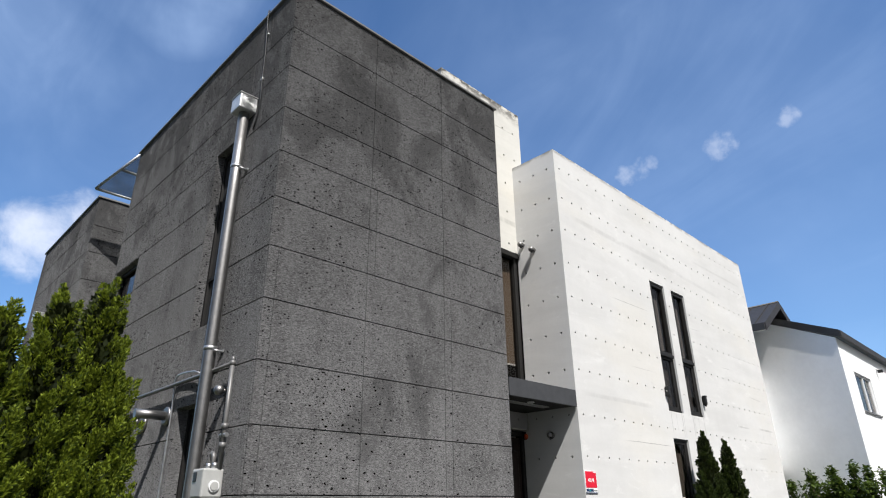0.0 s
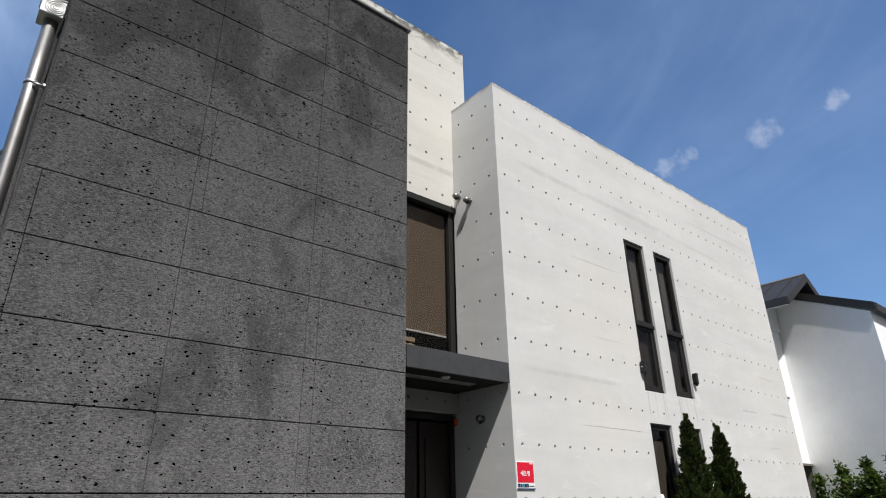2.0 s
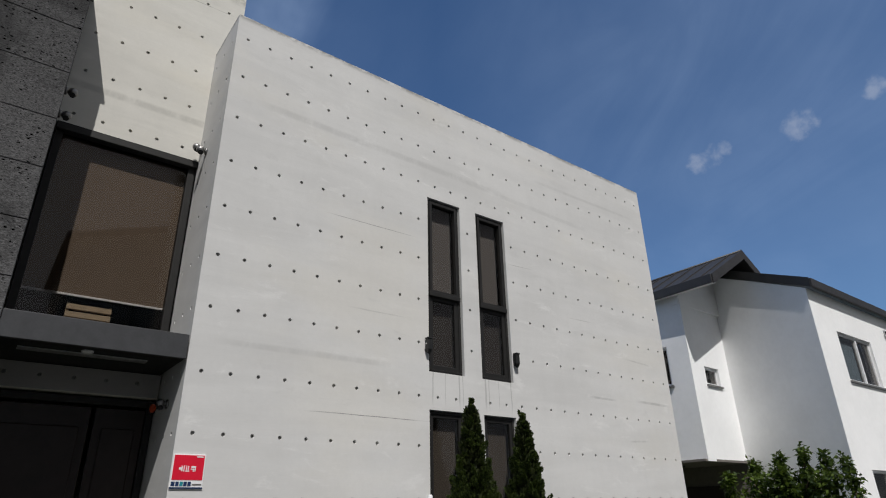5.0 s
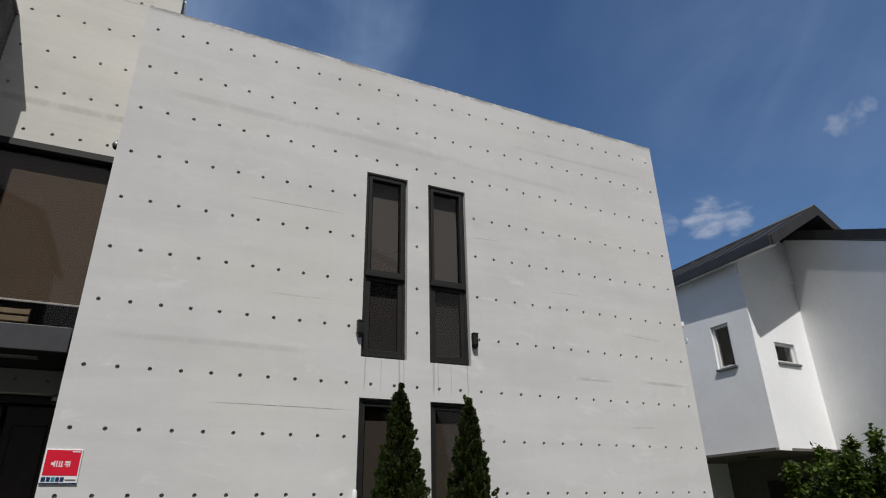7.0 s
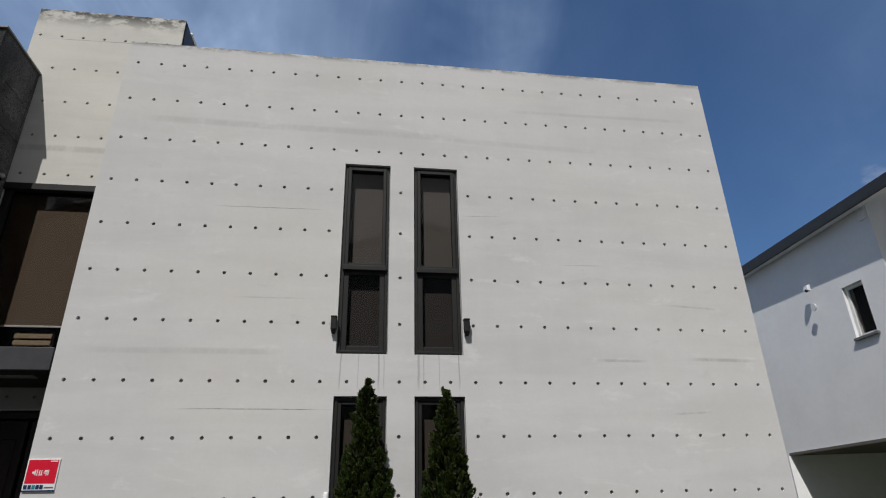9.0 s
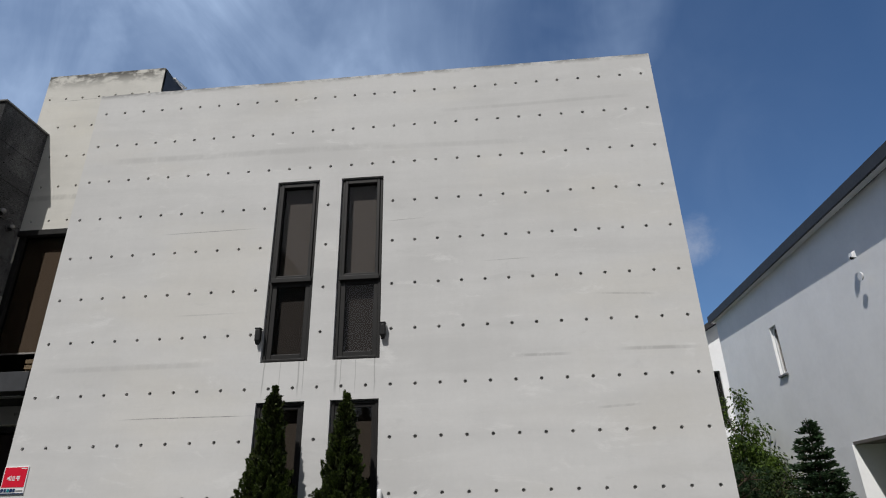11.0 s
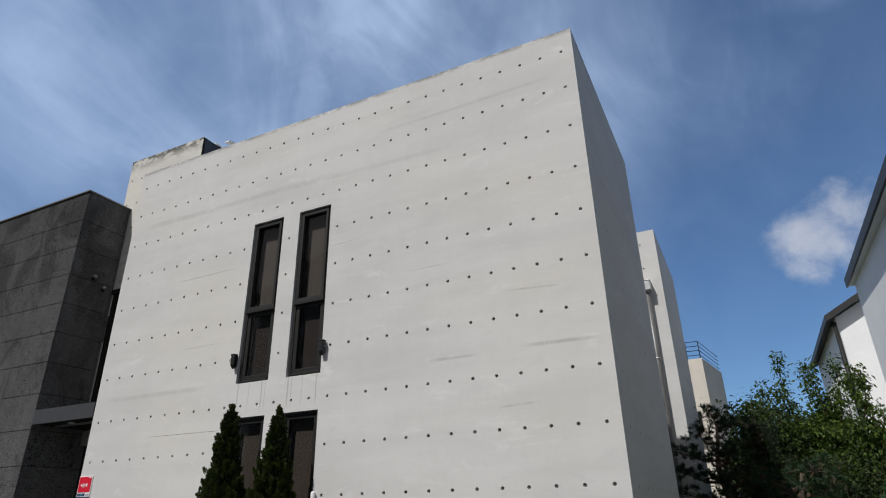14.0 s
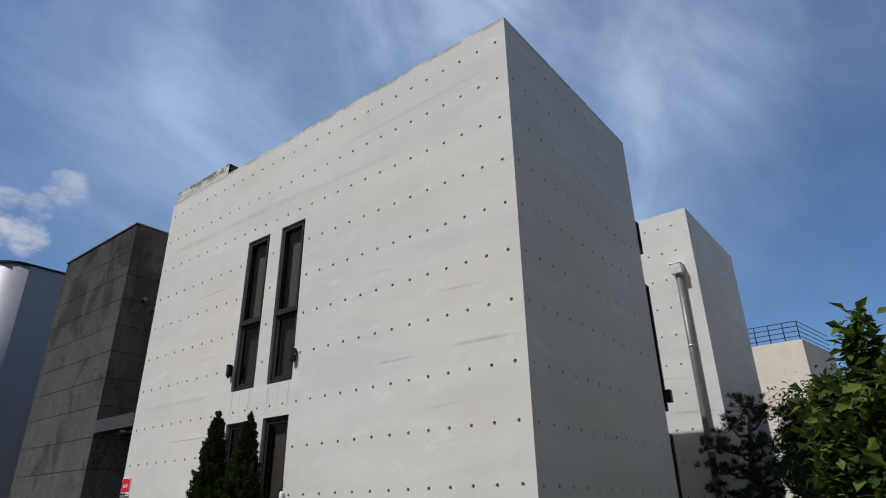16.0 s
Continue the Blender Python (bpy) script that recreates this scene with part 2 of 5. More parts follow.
def leafy(name, dark, light, scale=1.6, through_light=0.35):
    """Leaves: tone changes from leaf to leaf and over the crown, light shines through a little."""
    m, n, p = material(name, 0.65)
    p.inputs["Specular IOR Level"].default_value = 0.25
    v = place(n)
    isl = n.add("ShaderNodeNewGeometry").outputs["Random Per Island"]
    f = n.math("ADD", n.math("MULTIPLY", isl, 0.55), n.math("MULTIPLY", n.noise(v, scale, 3), 0.55))
    c = n.mix(n.ramp(f, 0.25, 0.85), dark, light)
    n.put(c, p.inputs["Base Color"])
    tr = n.add("ShaderNodeBsdfTranslucent")
    n.put(n.mix(0.5, c, light), tr.inputs[0])
    ms = n.add("ShaderNodeMixShader")
    ms.inputs[0].default_value = through_light
    n.put(p.outputs[0], ms.inputs[1])
    n.put(tr.outputs[0], ms.inputs[2])
    n.put(ms.outputs[0], m.node_tree.nodes["Material Output"].inputs[0])
    return m


def glass(name, tint, clear=0.55):
    m, n, p = material(name, 0.02)
    t, g, ms = n.add("ShaderNodeBsdfTransparent"), n.add("ShaderNodeBsdfGlossy"), n.add("ShaderNodeMixShader")
    t.inputs[0].default_value = (*[c * clear for c in tint], 1)
    g.inputs["Roughness"].default_value = 0.015
    lw = n.add("ShaderNodeLayerWeight")
    lw.inputs["Blend"].default_value = 0.5
    edge = n.math("POWER", lw.outputs["Facing"], 5.0)
    v = place(n)
    n.put(n.bump(n.noise(v, 0.8, 2), 0.03, 0.02), g.inputs["Normal"])
    n.put(n.math("MULTIPLY_ADD", edge, 0.7, 0.03, True), ms.inputs[0])
    n.put(t.outputs[0], ms.inputs[1])
    n.put(g.outputs[0], ms.inputs[2])
    n.put(ms.outputs[0], m.node_tree.nodes["Material Output"].inputs[0])
    return m


M_WHITE = concrete("pale concrete", (0.60, 0.595, 0.582),
                   joints=((5.02, 0.007, 0.9, 9.2, 10.75, 0.008), (5.03, 0.007, 0.6, 12.36, 12.95, 0.03), (2.565, 0.007, 1.0, 9.1, 10.95, 0.0), (2.51, 0.02, 0.34, 14.8, 15.4, 0.05),
                           (3.845, 0.012, 0.3, 9.6, 10.6, 0.0), (3.88, 0.018, 0.36, 14.9, 15.8, -0.06), (3.18, 0.03, 0.42, 15.1, 16.19, -0.02), (3.15, 0.025, 0.4, 13.9, 14.7, 0.0), (3.2, 0.05, 0.2, 8.0, 10.4, 0.0),
                           (6.26, 0.07, 0.2, 8.2, 12.6, -0.008), (6.2, 0.06, 0.16, 12.0, 14.6, -0.02), (4.38, 0.007, 0.5, 13.6, 14.3, 0.02), (6.75, 0.04, 0.18, 13.0, 16.0, 0.01)),
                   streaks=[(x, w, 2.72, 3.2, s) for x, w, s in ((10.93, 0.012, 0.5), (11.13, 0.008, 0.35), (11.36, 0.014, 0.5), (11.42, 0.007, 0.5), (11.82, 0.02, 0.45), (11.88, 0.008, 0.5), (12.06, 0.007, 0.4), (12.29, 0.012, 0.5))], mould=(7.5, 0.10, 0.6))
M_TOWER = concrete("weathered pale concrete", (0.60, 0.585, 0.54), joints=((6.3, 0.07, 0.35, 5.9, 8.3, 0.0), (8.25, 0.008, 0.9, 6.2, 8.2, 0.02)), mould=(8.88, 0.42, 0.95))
M_PORCH = concrete("porch concrete darkened for shade", (0.30, 0.29, 0.28))
M_PLUG = plain("grey mortar", (0.19, 0.188, 0.182), 0.9, vary=0.3, scale=40)
M_BASALT = basalt("volcanic stone", (0.136, 0.134, 0.1345))
M_JOINT = plain("dark joint mortar", (0.022, 0.022, 0.023), 0.95)
M_FRAME = plain("anthracite window frame", (0.017, 0.0163, 0.0155), 0.55, vary=0.2)
M_FRAME.node_tree.nodes["Principled BSDF"].inputs["Specular IOR Level"].default_value = 0.25
M_CANOPY = plain("grey painted steel", (0.052, 0.053, 0.056), 0.4, vary=0.12)
M_GLASS = glass("tinted window glass", (0.82, 0.8, 0.78), 0.8)
M_CLEAR, mn, mp = material("milky roof glass", 0.3)
mp.inputs["Base Color"].default_value = (0.20, 0.21, 0.21, 1)
mx, mtr = mn.add("ShaderNodeMixShader"), mn.add("ShaderNodeBsdfTransparent")
mn.put(mn.ramp(mn.noise(place(mn), 3.0, 3), 0.3, 0.7, 0.45, 0.6), mx.inputs[0])
mn.put(mtr.outputs[0], mx.inputs[1])
mn.put(mp.outputs[0], mx.inputs[2])
mn.put(mx.outputs[0], M_CLEAR.node_tree.nodes["Material Output"].inputs[0])
M_BLIND = plain("grey roller blind", (0.165, 0.152, 0.142), 0.9, vary=0.03, scale=3)
M_BLIND_LOW = plain("grey roller blind darkened for dimmer reflection", (0.055, 0.049, 0.045), 0.9, vary=0.03, scale=3)
M_BLIND_DIM = plain("grey brown roller blind", (0.10, 0.086, 0.072), 0.9, vary=0.04, scale=3)
M_BLIND_WARM = plain("brown roller blind", (0.165, 0.125, 0.09), 0.9, vary=0.04, scale=3)
M_RACK = plain("pale wood", (0.42, 0.33, 0.22), 0.7, vary=0.15, scale=14)
M_DARK = plain("near black for unlit interiors", (0.03, 0.028, 0.026), 0.9)
M_STEEL = plain("stainless steel", (0.29, 0.283, 0.275), 0.46, 1.0, vary=0.1, scale=14)
M_STEEL_DULL = plain("galvanised steel", (0.5, 0.5, 0.5), 0.45, 1.0, vary=0.2, scale=20)
M_GASPIPE = plain("grey painted pipe", (0.17, 0.167, 0.162), 0.45, 0.3)
M_METER = plain("light grey plastic", (0.40, 0.40, 0.385), 0.45, vary=0.06)
M_BLACK = plain("black plastic", (0.018, 0.018, 0.018), 0.4, vary=0.2)
M_WALLPAINT = plain("white render", (0.87, 0.87, 0.865), 0.85, vary=0.04, scale=1.2, bump=0.12)
M_ROOF = plain("dark standing seam metal", (0.03, 0.0285, 0.029), 0.55, 0.1, vary=0.2, scale=3)
M_SHADE = plain("carport plaster darkened for shade", (0.15, 0.135, 0.12), 0.9)
M_PVC = plain("white window plastic", (0.75, 0.75, 0.75), 0.4, vary=0.04)
M_SILVER = plain("silver cladding", (0.30, 0.305, 0.34), 0.5, 0.15, vary=0.05, scale=2)
M_CREAM = plain("cream render", (0.62, 0.57, 0.50), 0.85, vary=0.06, scale=2)
M_RED = plain("red sign print", (0.62, 0.012, 0.035), 0.35, vary=0.05)
M_SIGN = plain("white sign board", (0.75, 0.75, 0.75), 0.35, vary=0.04)
M_NAVY = plain("navy print", (0.012, 0.03, 0.09), 0.4)
M_TEAL = plain("teal print", (0.02, 0.22, 0.26), 0.4)
M_DOOR = plain("dark brown door", (0.02, 0.013, 0.011), 0.4, vary=0.25)
M_LAMP = plain("opal lamp glass", (0.6, 0.6, 0.6), 0.3, vary=0.05)
M_AMBER = plain("red beacon plastic", (0.5, 0.07, 0.02), 0.3)
M_BARK = plain("bark", (0.085, 0.062, 0.045), 0.9, vary=0.4, scale=20, bump=0.6)
M_THUJA = leafy("bright thuja foliage", (0.018, 0.038, 0.004), (0.25, 0.31, 0.026), 7.0, 0.35)
M_THUJA_CORE = leafy("thuja twigs coloured dark for inner shade", (0.010, 0.016, 0.004), (0.035, 0.045, 0.010), 5.0, 0.1)
M_THUJA_DARK = leafy("dark arborvitae foliage", (0.006, 0.014, 0.003), (0.06, 0.088, 0.013), 5.0, 0.2)
M_LEAF = leafy("broad green leaves", (0.009, 0.022, 0.004), (0.09, 0.145, 0.018), 1.6, 0.3)
M_LEAF_DEEP = leafy("deep green leaves", (0.006, 0.014, 0.004), (0.045, 0.07, 0.014), 1.6, 0.2)
M_LEAF_BUSH = leafy("glossy shrub leaves", (0.012, 0.028, 0.005), (0.10, 0.15, 0.02), 1.5, 0.3)
M_FIR = leafy("fir needles", (0.012, 0.03, 0.012), (0.04, 0.075, 0.03), 1.5, 0.2)
M_PINE = leafy("pine needles", (0.008, 0.018, 0.007), (0.03, 0.05, 0.018), 1.5, 0.15)
M_ASPHALT = plain("asphalt", (0.05, 0.05, 0.052), 0.9, vary=0.3, scale=30, bump=0.4)
M_PAVING = plain("concrete paving", (0.13, 0.127, 0.122), 0.85, vary=0.15, scale=4, bump=0.3)
M_SOIL = plain("soil and grass", (0.06, 0.07, 0.03), 0.95, vary=0.4, scale=6, bump=0.6)
M_BRICKHOUSE = plain("beige house render", (0.42, 0.38, 0.33), 0.85, vary=0.08, scale=2)
M_FLUE = plain("pale aluminium box", (0.55, 0.55, 0.54), 0.4, 0.6, vary=0.1)

# ---- mesh helpers ----


def mesh_of(name, bm):
    me = bpy.data.meshes.new(name)
    bm.to_mesh(me)
    bm.free()
    return me


def part(name, bm, mat, parent=None, label=""):
    """One mesh object under a thing or a part."""
    ob = new(name, bm if isinstance(bm, bpy.types.Mesh) else mesh_of(name, bm))
    if not ob.data.materials:
        ob.data.materials.append(mat)
    if parent:
        ob.parent = parent
        ob.matrix_parent_inverse = parent.matrix_world.inverted()
    if label:
        ob["label"] = label
    return ob


def thing(name, label, category, at=(0, 0, 0), group="", kind=""):
    ob = new(name)
    ob.location = at
    ob.empty_display_size = 0.2
    bpy.context.view_layer.update()
    return tagged(ob, label, category, group, kind)


def quad(bm, *pts):
    return bm.faces.new([bm.verts.new(p) for p in pts])


def box(x1, x2, y1, y2, z1, z2, bevel=0.0, bm=None):
    bm = bm or bmesh.new()
    r = bmesh.ops.create_cube(bm, size=1)
    vs = r["verts"]
    for v in vs:
        v.co = ((x1 + x2) / 2 + v.co.x * (x2 - x1), (y1 + y2) / 2 + v.co.y * (y2 - y1), (z1 + z2) / 2 + v.co.z * (z2 - z1))
    if bevel:
        es = list({e for v in vs for e in v.link_edges})
        bmesh.ops.bevel(bm, geom=es, offset=bevel, segments=2, affect="EDGES", profile=0.5)
    return bm


def prism(outline, z1, z2, bm=None):
    """Upright prism over a plan outline (anticlockwise)."""
    bm = bm or bmesh.new()
    lo, hi = [bm.verts.new((x, y, z1)) for x, y in outline], [bm.verts.new((x, y, z2)) for x, y in outline]
    k = len(outline)
    for i in range(k):
        bm.faces.new((lo[i], lo[(i + 1) % k], hi[(i + 1) % k], hi[i]))
    bm.faces.new(hi)
    bm.faces.new(lo[::-1])
    return bm


def hull(points):
    bm = bmesh.new()
    for p in points:
        bm.verts.new(p)
    bmesh.ops.convex_hull(bm, input=bm.verts)
    return bm


def tube(points, radius, sides=14, bm=None, cap=True):
    """Round pipe along points; radius: a number, or one for each point."""
    bm = bm or bmesh.new()
    pts = [Vector(p) for p in points]
    rs = radius if isinstance(radius, (list, tuple)) else [radius] * len(pts)
    rings, side = [], None
    for i, p in enumerate(pts):
        d = (pts[min(i + 1, len(pts) - 1)] - pts[max(i - 1, 0)]).normalized()
        if side is None:
            side = d.orthogonal().normalized()
        side = (side - d * side.dot(d)).normalized()
        up = d.cross(side)
        rings.append([bm.verts.new(p + (side * math.cos(a) + up * math.sin(a)) * rs[i]) for a in (2 * math.pi * k / sides for k in range(sides))])
    for a, b in zip(rings, rings[1:]):
        for k in range(sides):
            bm.faces.new((a[k], a[(k + 1) % sides], b[(k + 1) % sides], b[k])).smooth = True
    if cap:
        bm.faces.new(rings[0][::-1])
        bm.faces.new(rings[-1])
    return bm


def ball(c, r, bm=None, seg=16, squash=1.0):
    bm = bm or bmesh.new()
    vs = bmesh.ops.create_uvsphere(bm, u_segments=seg, v_segments=seg // 2 + 2, radius=r)["verts"]
    for v in vs:
        v.co = Vector((v.co.x, v.co.y, v.co.z * squash)) + Vector(c)
        for f in v.link_faces:
            f.smooth = True
    return bm


def pierced(o, u, v, us, vs, holes, openings, r=0.0215, depth=0.024):
    """Wall face with real tie holes: origin o, unit ways u and v, grid lines us and vs (cut again at the holes), holes and openings in (u, v)."""
    o, u, v = Vector(o), Vector(u), Vector(v)
    inward = -(u.cross(v))
    bm = bmesh.new()
    pool = {}

    def vert(a, b, d=0.0):
        key = (round(a, 4), round(b, 4), round(d, 4))
        if key not in pool:
            pool[key] = bm.verts.new(o + u * a + v * b + inward * d)
        return pool[key]

    us, vs = sorted({round(a, 4) for a in us}), sorted({round(a, 4) for a in vs})
    K = 12
    for a1, a2 in zip(us, us[1:]):
        for b1, b2 in zip(vs, vs[1:]):
            mid = ((a1 + a2) / 2, (b1 + b2) / 2)
            if any(x1 < mid[0] < x2 and z1 < mid[1] < z2 for x1, x2, z1, z2 in openings):
                continue
            inside = [h for h in holes if a1 + r < h[0] < a2 - r and b1 + r < h[1] < b2 - r]
            corners = [vert(a1, b1), vert(a2, b1), vert(a2, b2), vert(a1, b2)]
            if not inside:
                bm.faces.new(corners)
                continue
            hx, hz = inside[0]
            ang = [2 * math.pi * (k + 0.5) / K - 3 * math.pi / 4 - math.pi / K for k in range(K)]
            rim = [vert(hx + r * math.cos(t), hz + r * math.sin(t)) for t in ang]
            cup = [vert(hx + r * 0.86 * math.cos(t), hz + r * 0.86 * math.sin(t), depth) for t in ang]
            q = K // 4
            for s in range(4):
                c1, c2 = corners[s], corners[(s + 1) % 4]
                run = [rim[(s * q + k) % K] for k in range(q + 1)]
                bm.faces.new([c1, c2] + run[::-1])
            for k in range(K):
                bm.faces.new((rim[k], rim[(k + 1) % K], cup[(k + 1) % K], cup[k]))
            bm.faces.new(cup)
    return bm


def between(values, ends):
    """Grid lines halfway between hole rows, with the ends."""
    vs = sorted(values)
    return [ends[0], ends[1]] + [(a + b) / 2 for a, b in zip(vs, vs[1:])]


def plugs(parent, o, u, v, holes, depth=0.0215, r=0.0185, joined=False):
    """Mortar plugs at the bottom of tie holes."""
    o, u, v = Vector(o), Vector(u), Vector(v)
    n = u.cross(v)
    K = 8

    def disc(bm, c):
        ring = [bm.verts.new(c + (u * math.cos(t) + v * math.sin(t)) * r) for t in (2 * math.pi * k / K for k in range(K))]
        mid = bm.verts.new(c - n * 0.001)
        for k in range(K):
            bm.faces.new((ring[k], ring[(k + 1) % K], mid))

    if joined:
        bm = bmesh.new()
        for a, b in holes:
            disc(bm, o + u * a + v * b - n * depth)
        tagged(part("tie_hole_plugs", bm, M_PLUG, parent), kind="stuff")
        return
    bm = bmesh.new()
    disc(bm, Vector((0, 0, 0)))
    me = mesh_of("tie_hole_plug", bm)
    me.materials.append(M_PLUG)
    for a, b in holes:
        ob = new("tie_hole_plug", me)
        ob.location = o + u * a + v * b - n * depth
        ob.parent = parent

# ---- the ground ----
tagged(part("ground", box(-400, 400, -400, 400, -0.6, -0.02), M_SOIL), "grass and bare soil ground reaching far out", "ground", kind="structure")
tagged(part("road", box(-90, 90, -9.0, 2.2, -0.3, 0.0), M_ASPHALT), "grey asphalt village road", "road", kind="structure")
tagged(part("pavement", box(-90, 90, 2.2, 4.3, -0.3, 0.12, 0.015), M_PAVING), "pale concrete pavement along the road", "pavement", kind="structure")

# ---- pale concrete house ----
FRONT = 5.21
Z = (0, 0, 1)
ROWS_Z = (0.47, 1.07, 1.67, 2.27, 2.87, 3.55, 4.14, 4.74, 5.33, 5.94, 6.55, 7.14)
WX1, WX2, WTOP = 7.90, 16.19, 7.49
OPEN = [(10.87, 11.46, 3.19, 5.73), (11.77, 12.35, 3.19, 5.73), (10.87, 11.46, 0.15, 2.71), (11.77, 12.35, 0.15, 2.71)]


def clear_of(h, openings, gap=0.03):
    return not any(x1 - gap < h[0] < x2 + gap and z1 - gap < h[1] < z2 + gap for x1, x2, z1, z2 in openings)


def holed_wall(name, parent, o, u, ends, top, cols, rows, openings=(), base=0.0, mat=M_WHITE, single=False, label=""):
    holes = [(c, r) for c in cols for r in rows if clear_of((c, r), openings)]
    us = between(cols, ends) + [e for p in openings for e in p[:2]]
    vs = between(rows, (base, top)) + [e for p in openings for e in p[2:]]
    us, vs = [a for a in us if ends[0] <= a <= ends[1]], [a for a in vs if base <= a <= top]
    w = part(name, pierced(o, u, Z, us, vs, holes, openings), mat, parent, label)
    plugs(w, o, u, Z, holes, joined=not single)
    return w


house = thing("concrete_house", "pale fair-faced concrete house with rows of tie holes", "house", (12.0, 7.2, 0))
COLS = [8.05 + k * (16.03 - 8.05) / 27 for k in range(28)]
front = holed_wall("wall", house, (0, FRONT, 0), (1, 0, 0), (WX1, WX2), WTOP, COLS, ROWS_Z, OPEN, single=True)
SIDE_Y = [5.33 + 0.31 * k for k in range(12)]
holed_wall("wall", house, (WX2, 0, 0), (0, 1, 0), (FRONT, 9.10), WTOP, SIDE_Y, [z - 0.02 for z in ROWS_Z])
holed_wall("wall", house, (WX1, 0, 0), (0, -1, 0), (-9.10, -FRONT), WTOP, [-5.99, -5.68, -5.38], ROWS_Z)
bm = bmesh.new()
quad(bm, (WX1, FRONT, WTOP), (WX2, FRONT, WTOP), (WX2 - 0.2, FRONT + 0.2, WTOP), (WX1 + 0.2, FRONT + 0.2, WTOP))
quad(bm, (WX2, FRONT, WTOP), (WX2, 9.1, WTOP), (WX2 - 0.2, 8.9, WTOP), (WX2 - 0.2, FRONT + 0.2, WTOP))
quad(bm, (WX2, 9.1, WTOP), (WX1, 9.1, WTOP), (WX1 + 0.2, 8.9, WTOP), (WX2 - 0.2, 8.9, WTOP))
quad(bm, (WX1, 9.1, WTOP), (WX1, FRONT, WTOP), (WX1 + 0.2, FRONT + 0.2, WTOP), (WX1 + 0.2, 8.9, WTOP))
inner = [(WX1 + 0.2, FRONT + 0.2), (WX2 - 0.2, FRONT + 0.2), (WX2 - 0.2, 8.9), (WX1 + 0.2, 8.9)]
for (a, b), (c, d) in zip(inner, inner[1:] + inner[:1]):
    quad(bm, (a, b, WTOP), (c, d, WTOP), (c, d, 7.15), (a, b, 7.15))
quad(bm, *[(a, b, 7.15) for a, b in inner])
quad(bm, (WX2, 9.1, 0), (WX1, 9.1, 0), (WX1, 9.1, WTOP), (WX2, 9.1, WTOP))
part("roof", bm, M_WHITE, house, "flat roof behind a concrete parapet")
# reveals of the window openings and a room whose dimness is near-black colour
for x1, x2, z1, z2 in OPEN:
    bm = bmesh.new()
    d = FRONT + 0.28
    quad(bm, (x1, FRONT, z1), (x1, FRONT, z2), (x1, d, z2), (x1, d, z1))
    quad(bm, (x2, FRONT, z2), (x2, FRONT, z1), (x2, d, z1), (x2, d, z2))
    quad(bm, (x1, FRONT, z2), (x2, FRONT, z2), (x2, d, z2), (x1, d, z2))
    quad(bm, (x2, FRONT, z1), (x1, FRONT, z1), (x1, d, z1), (x2, d, z1))
    part("reveal", bm, M_WHITE, house)
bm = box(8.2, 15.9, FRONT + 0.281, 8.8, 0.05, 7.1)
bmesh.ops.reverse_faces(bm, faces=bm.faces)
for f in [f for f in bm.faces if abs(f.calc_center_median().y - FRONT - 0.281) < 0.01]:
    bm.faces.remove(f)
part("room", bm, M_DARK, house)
part("inner_wall", pierced((0, FRONT + 0.28, 0), (-1, 0, 0), Z, [-8.2, -15.9] + [-e for p in OPEN for e in p[:2]], [0.05, 7.1] + [e for p in OPEN for e in p[2:]], [], [(-b, -a, c, d) for a, b, c, d in OPEN]), M_DARK, house)


def bar_frame(x1, x2, z1, z2, w, y1, y2, bevel=0.006):
    """Four mitre-less bars round an opening, seen along y."""
    bm = bmesh.new()
    for a in ((x1, x1 + w, z1, z2), (x2 - w, x2, z1, z2), (x1 + w, x2 - w, z1, z1 + w), (x1 + w, x2 - w, z2 - w, z2)):
        box(a[0], a[1], y1, y2, a[2], a[3], bevel, bm)
    return bm


def slot_window(x1, x2, z1, z2, bar, blind):
    y = FRONT + 0.035
    w = thing("window", "tall narrow anthracite window with dark tinted glass", "window", ((x1 + x2) / 2, y, z1), "slot windows of the concrete house")
    part("window_frame", bar_frame(x1 + 0.012, x2 - 0.012, z1 + 0.01, z2 - 0.01, 0.036, y, y + 0.09), M_FRAME, w)
    part("seal", bar_frame(x1 + 0.001, x2 - 0.001, z1 + 0.001, z2 - 0.001, 0.016, y + 0.03, y + 0.07, 0.0), M_SIGN, w, "pale sealant joint")
    halves = [(bar + 0.02, z2 - 0.045), (z1 + 0.045, bar - 0.02)] if bar else [(z1 + 0.045, z2 - 0.045)]
    if bar:
        part("transom", box(x1 + 0.03, x2 - 0.03, y - 0.035, y + 0.08, bar - 0.035, bar + 0.03, 0.008), M_FRAME, w)
    for k, (a, b) in enumerate(halves):
        sash = part("sash", bar_frame(x1 + 0.047, x2 - 0.047, a, b, 0.042 if k == 0 else 0.062, y - 0.022 if k == 0 and bar else y + 0.012, y + 0.06), M_FRAME, w)
        part("pane", box(x1 + 0.08, x2 - 0.08, y + 0.03, y + 0.038, a + 0.04, b - 0.04), M_GLASS, sash).visible_shadow = False
        # Lower sash gets a darker blind copy: dimmer reflection put into its colour.
        part("blind", box(x1 + 0.08, x2 - 0.08, y + 0.115, y + 0.12, a, b), blind if k == 0 else M_BLIND_LOW, w, "lowered fabric blind")
    if bar:
        part("drip_sill", box(x1 + 0.04, x2 - 0.04, y - 0.03, y + 0.02, z1 + 0.012, z1 + 0.04, 0.005), M_FRAME, w)
    return w


slot_window(*OPEN[0], 4.265, M_BLIND)
slot_window(*OPEN[1], 4.255, M_BLIND)
slot_window(*OPEN[2], None, M_BLIND_DIM)
slot_window(*OPEN[3], None, M_BLIND_DIM)

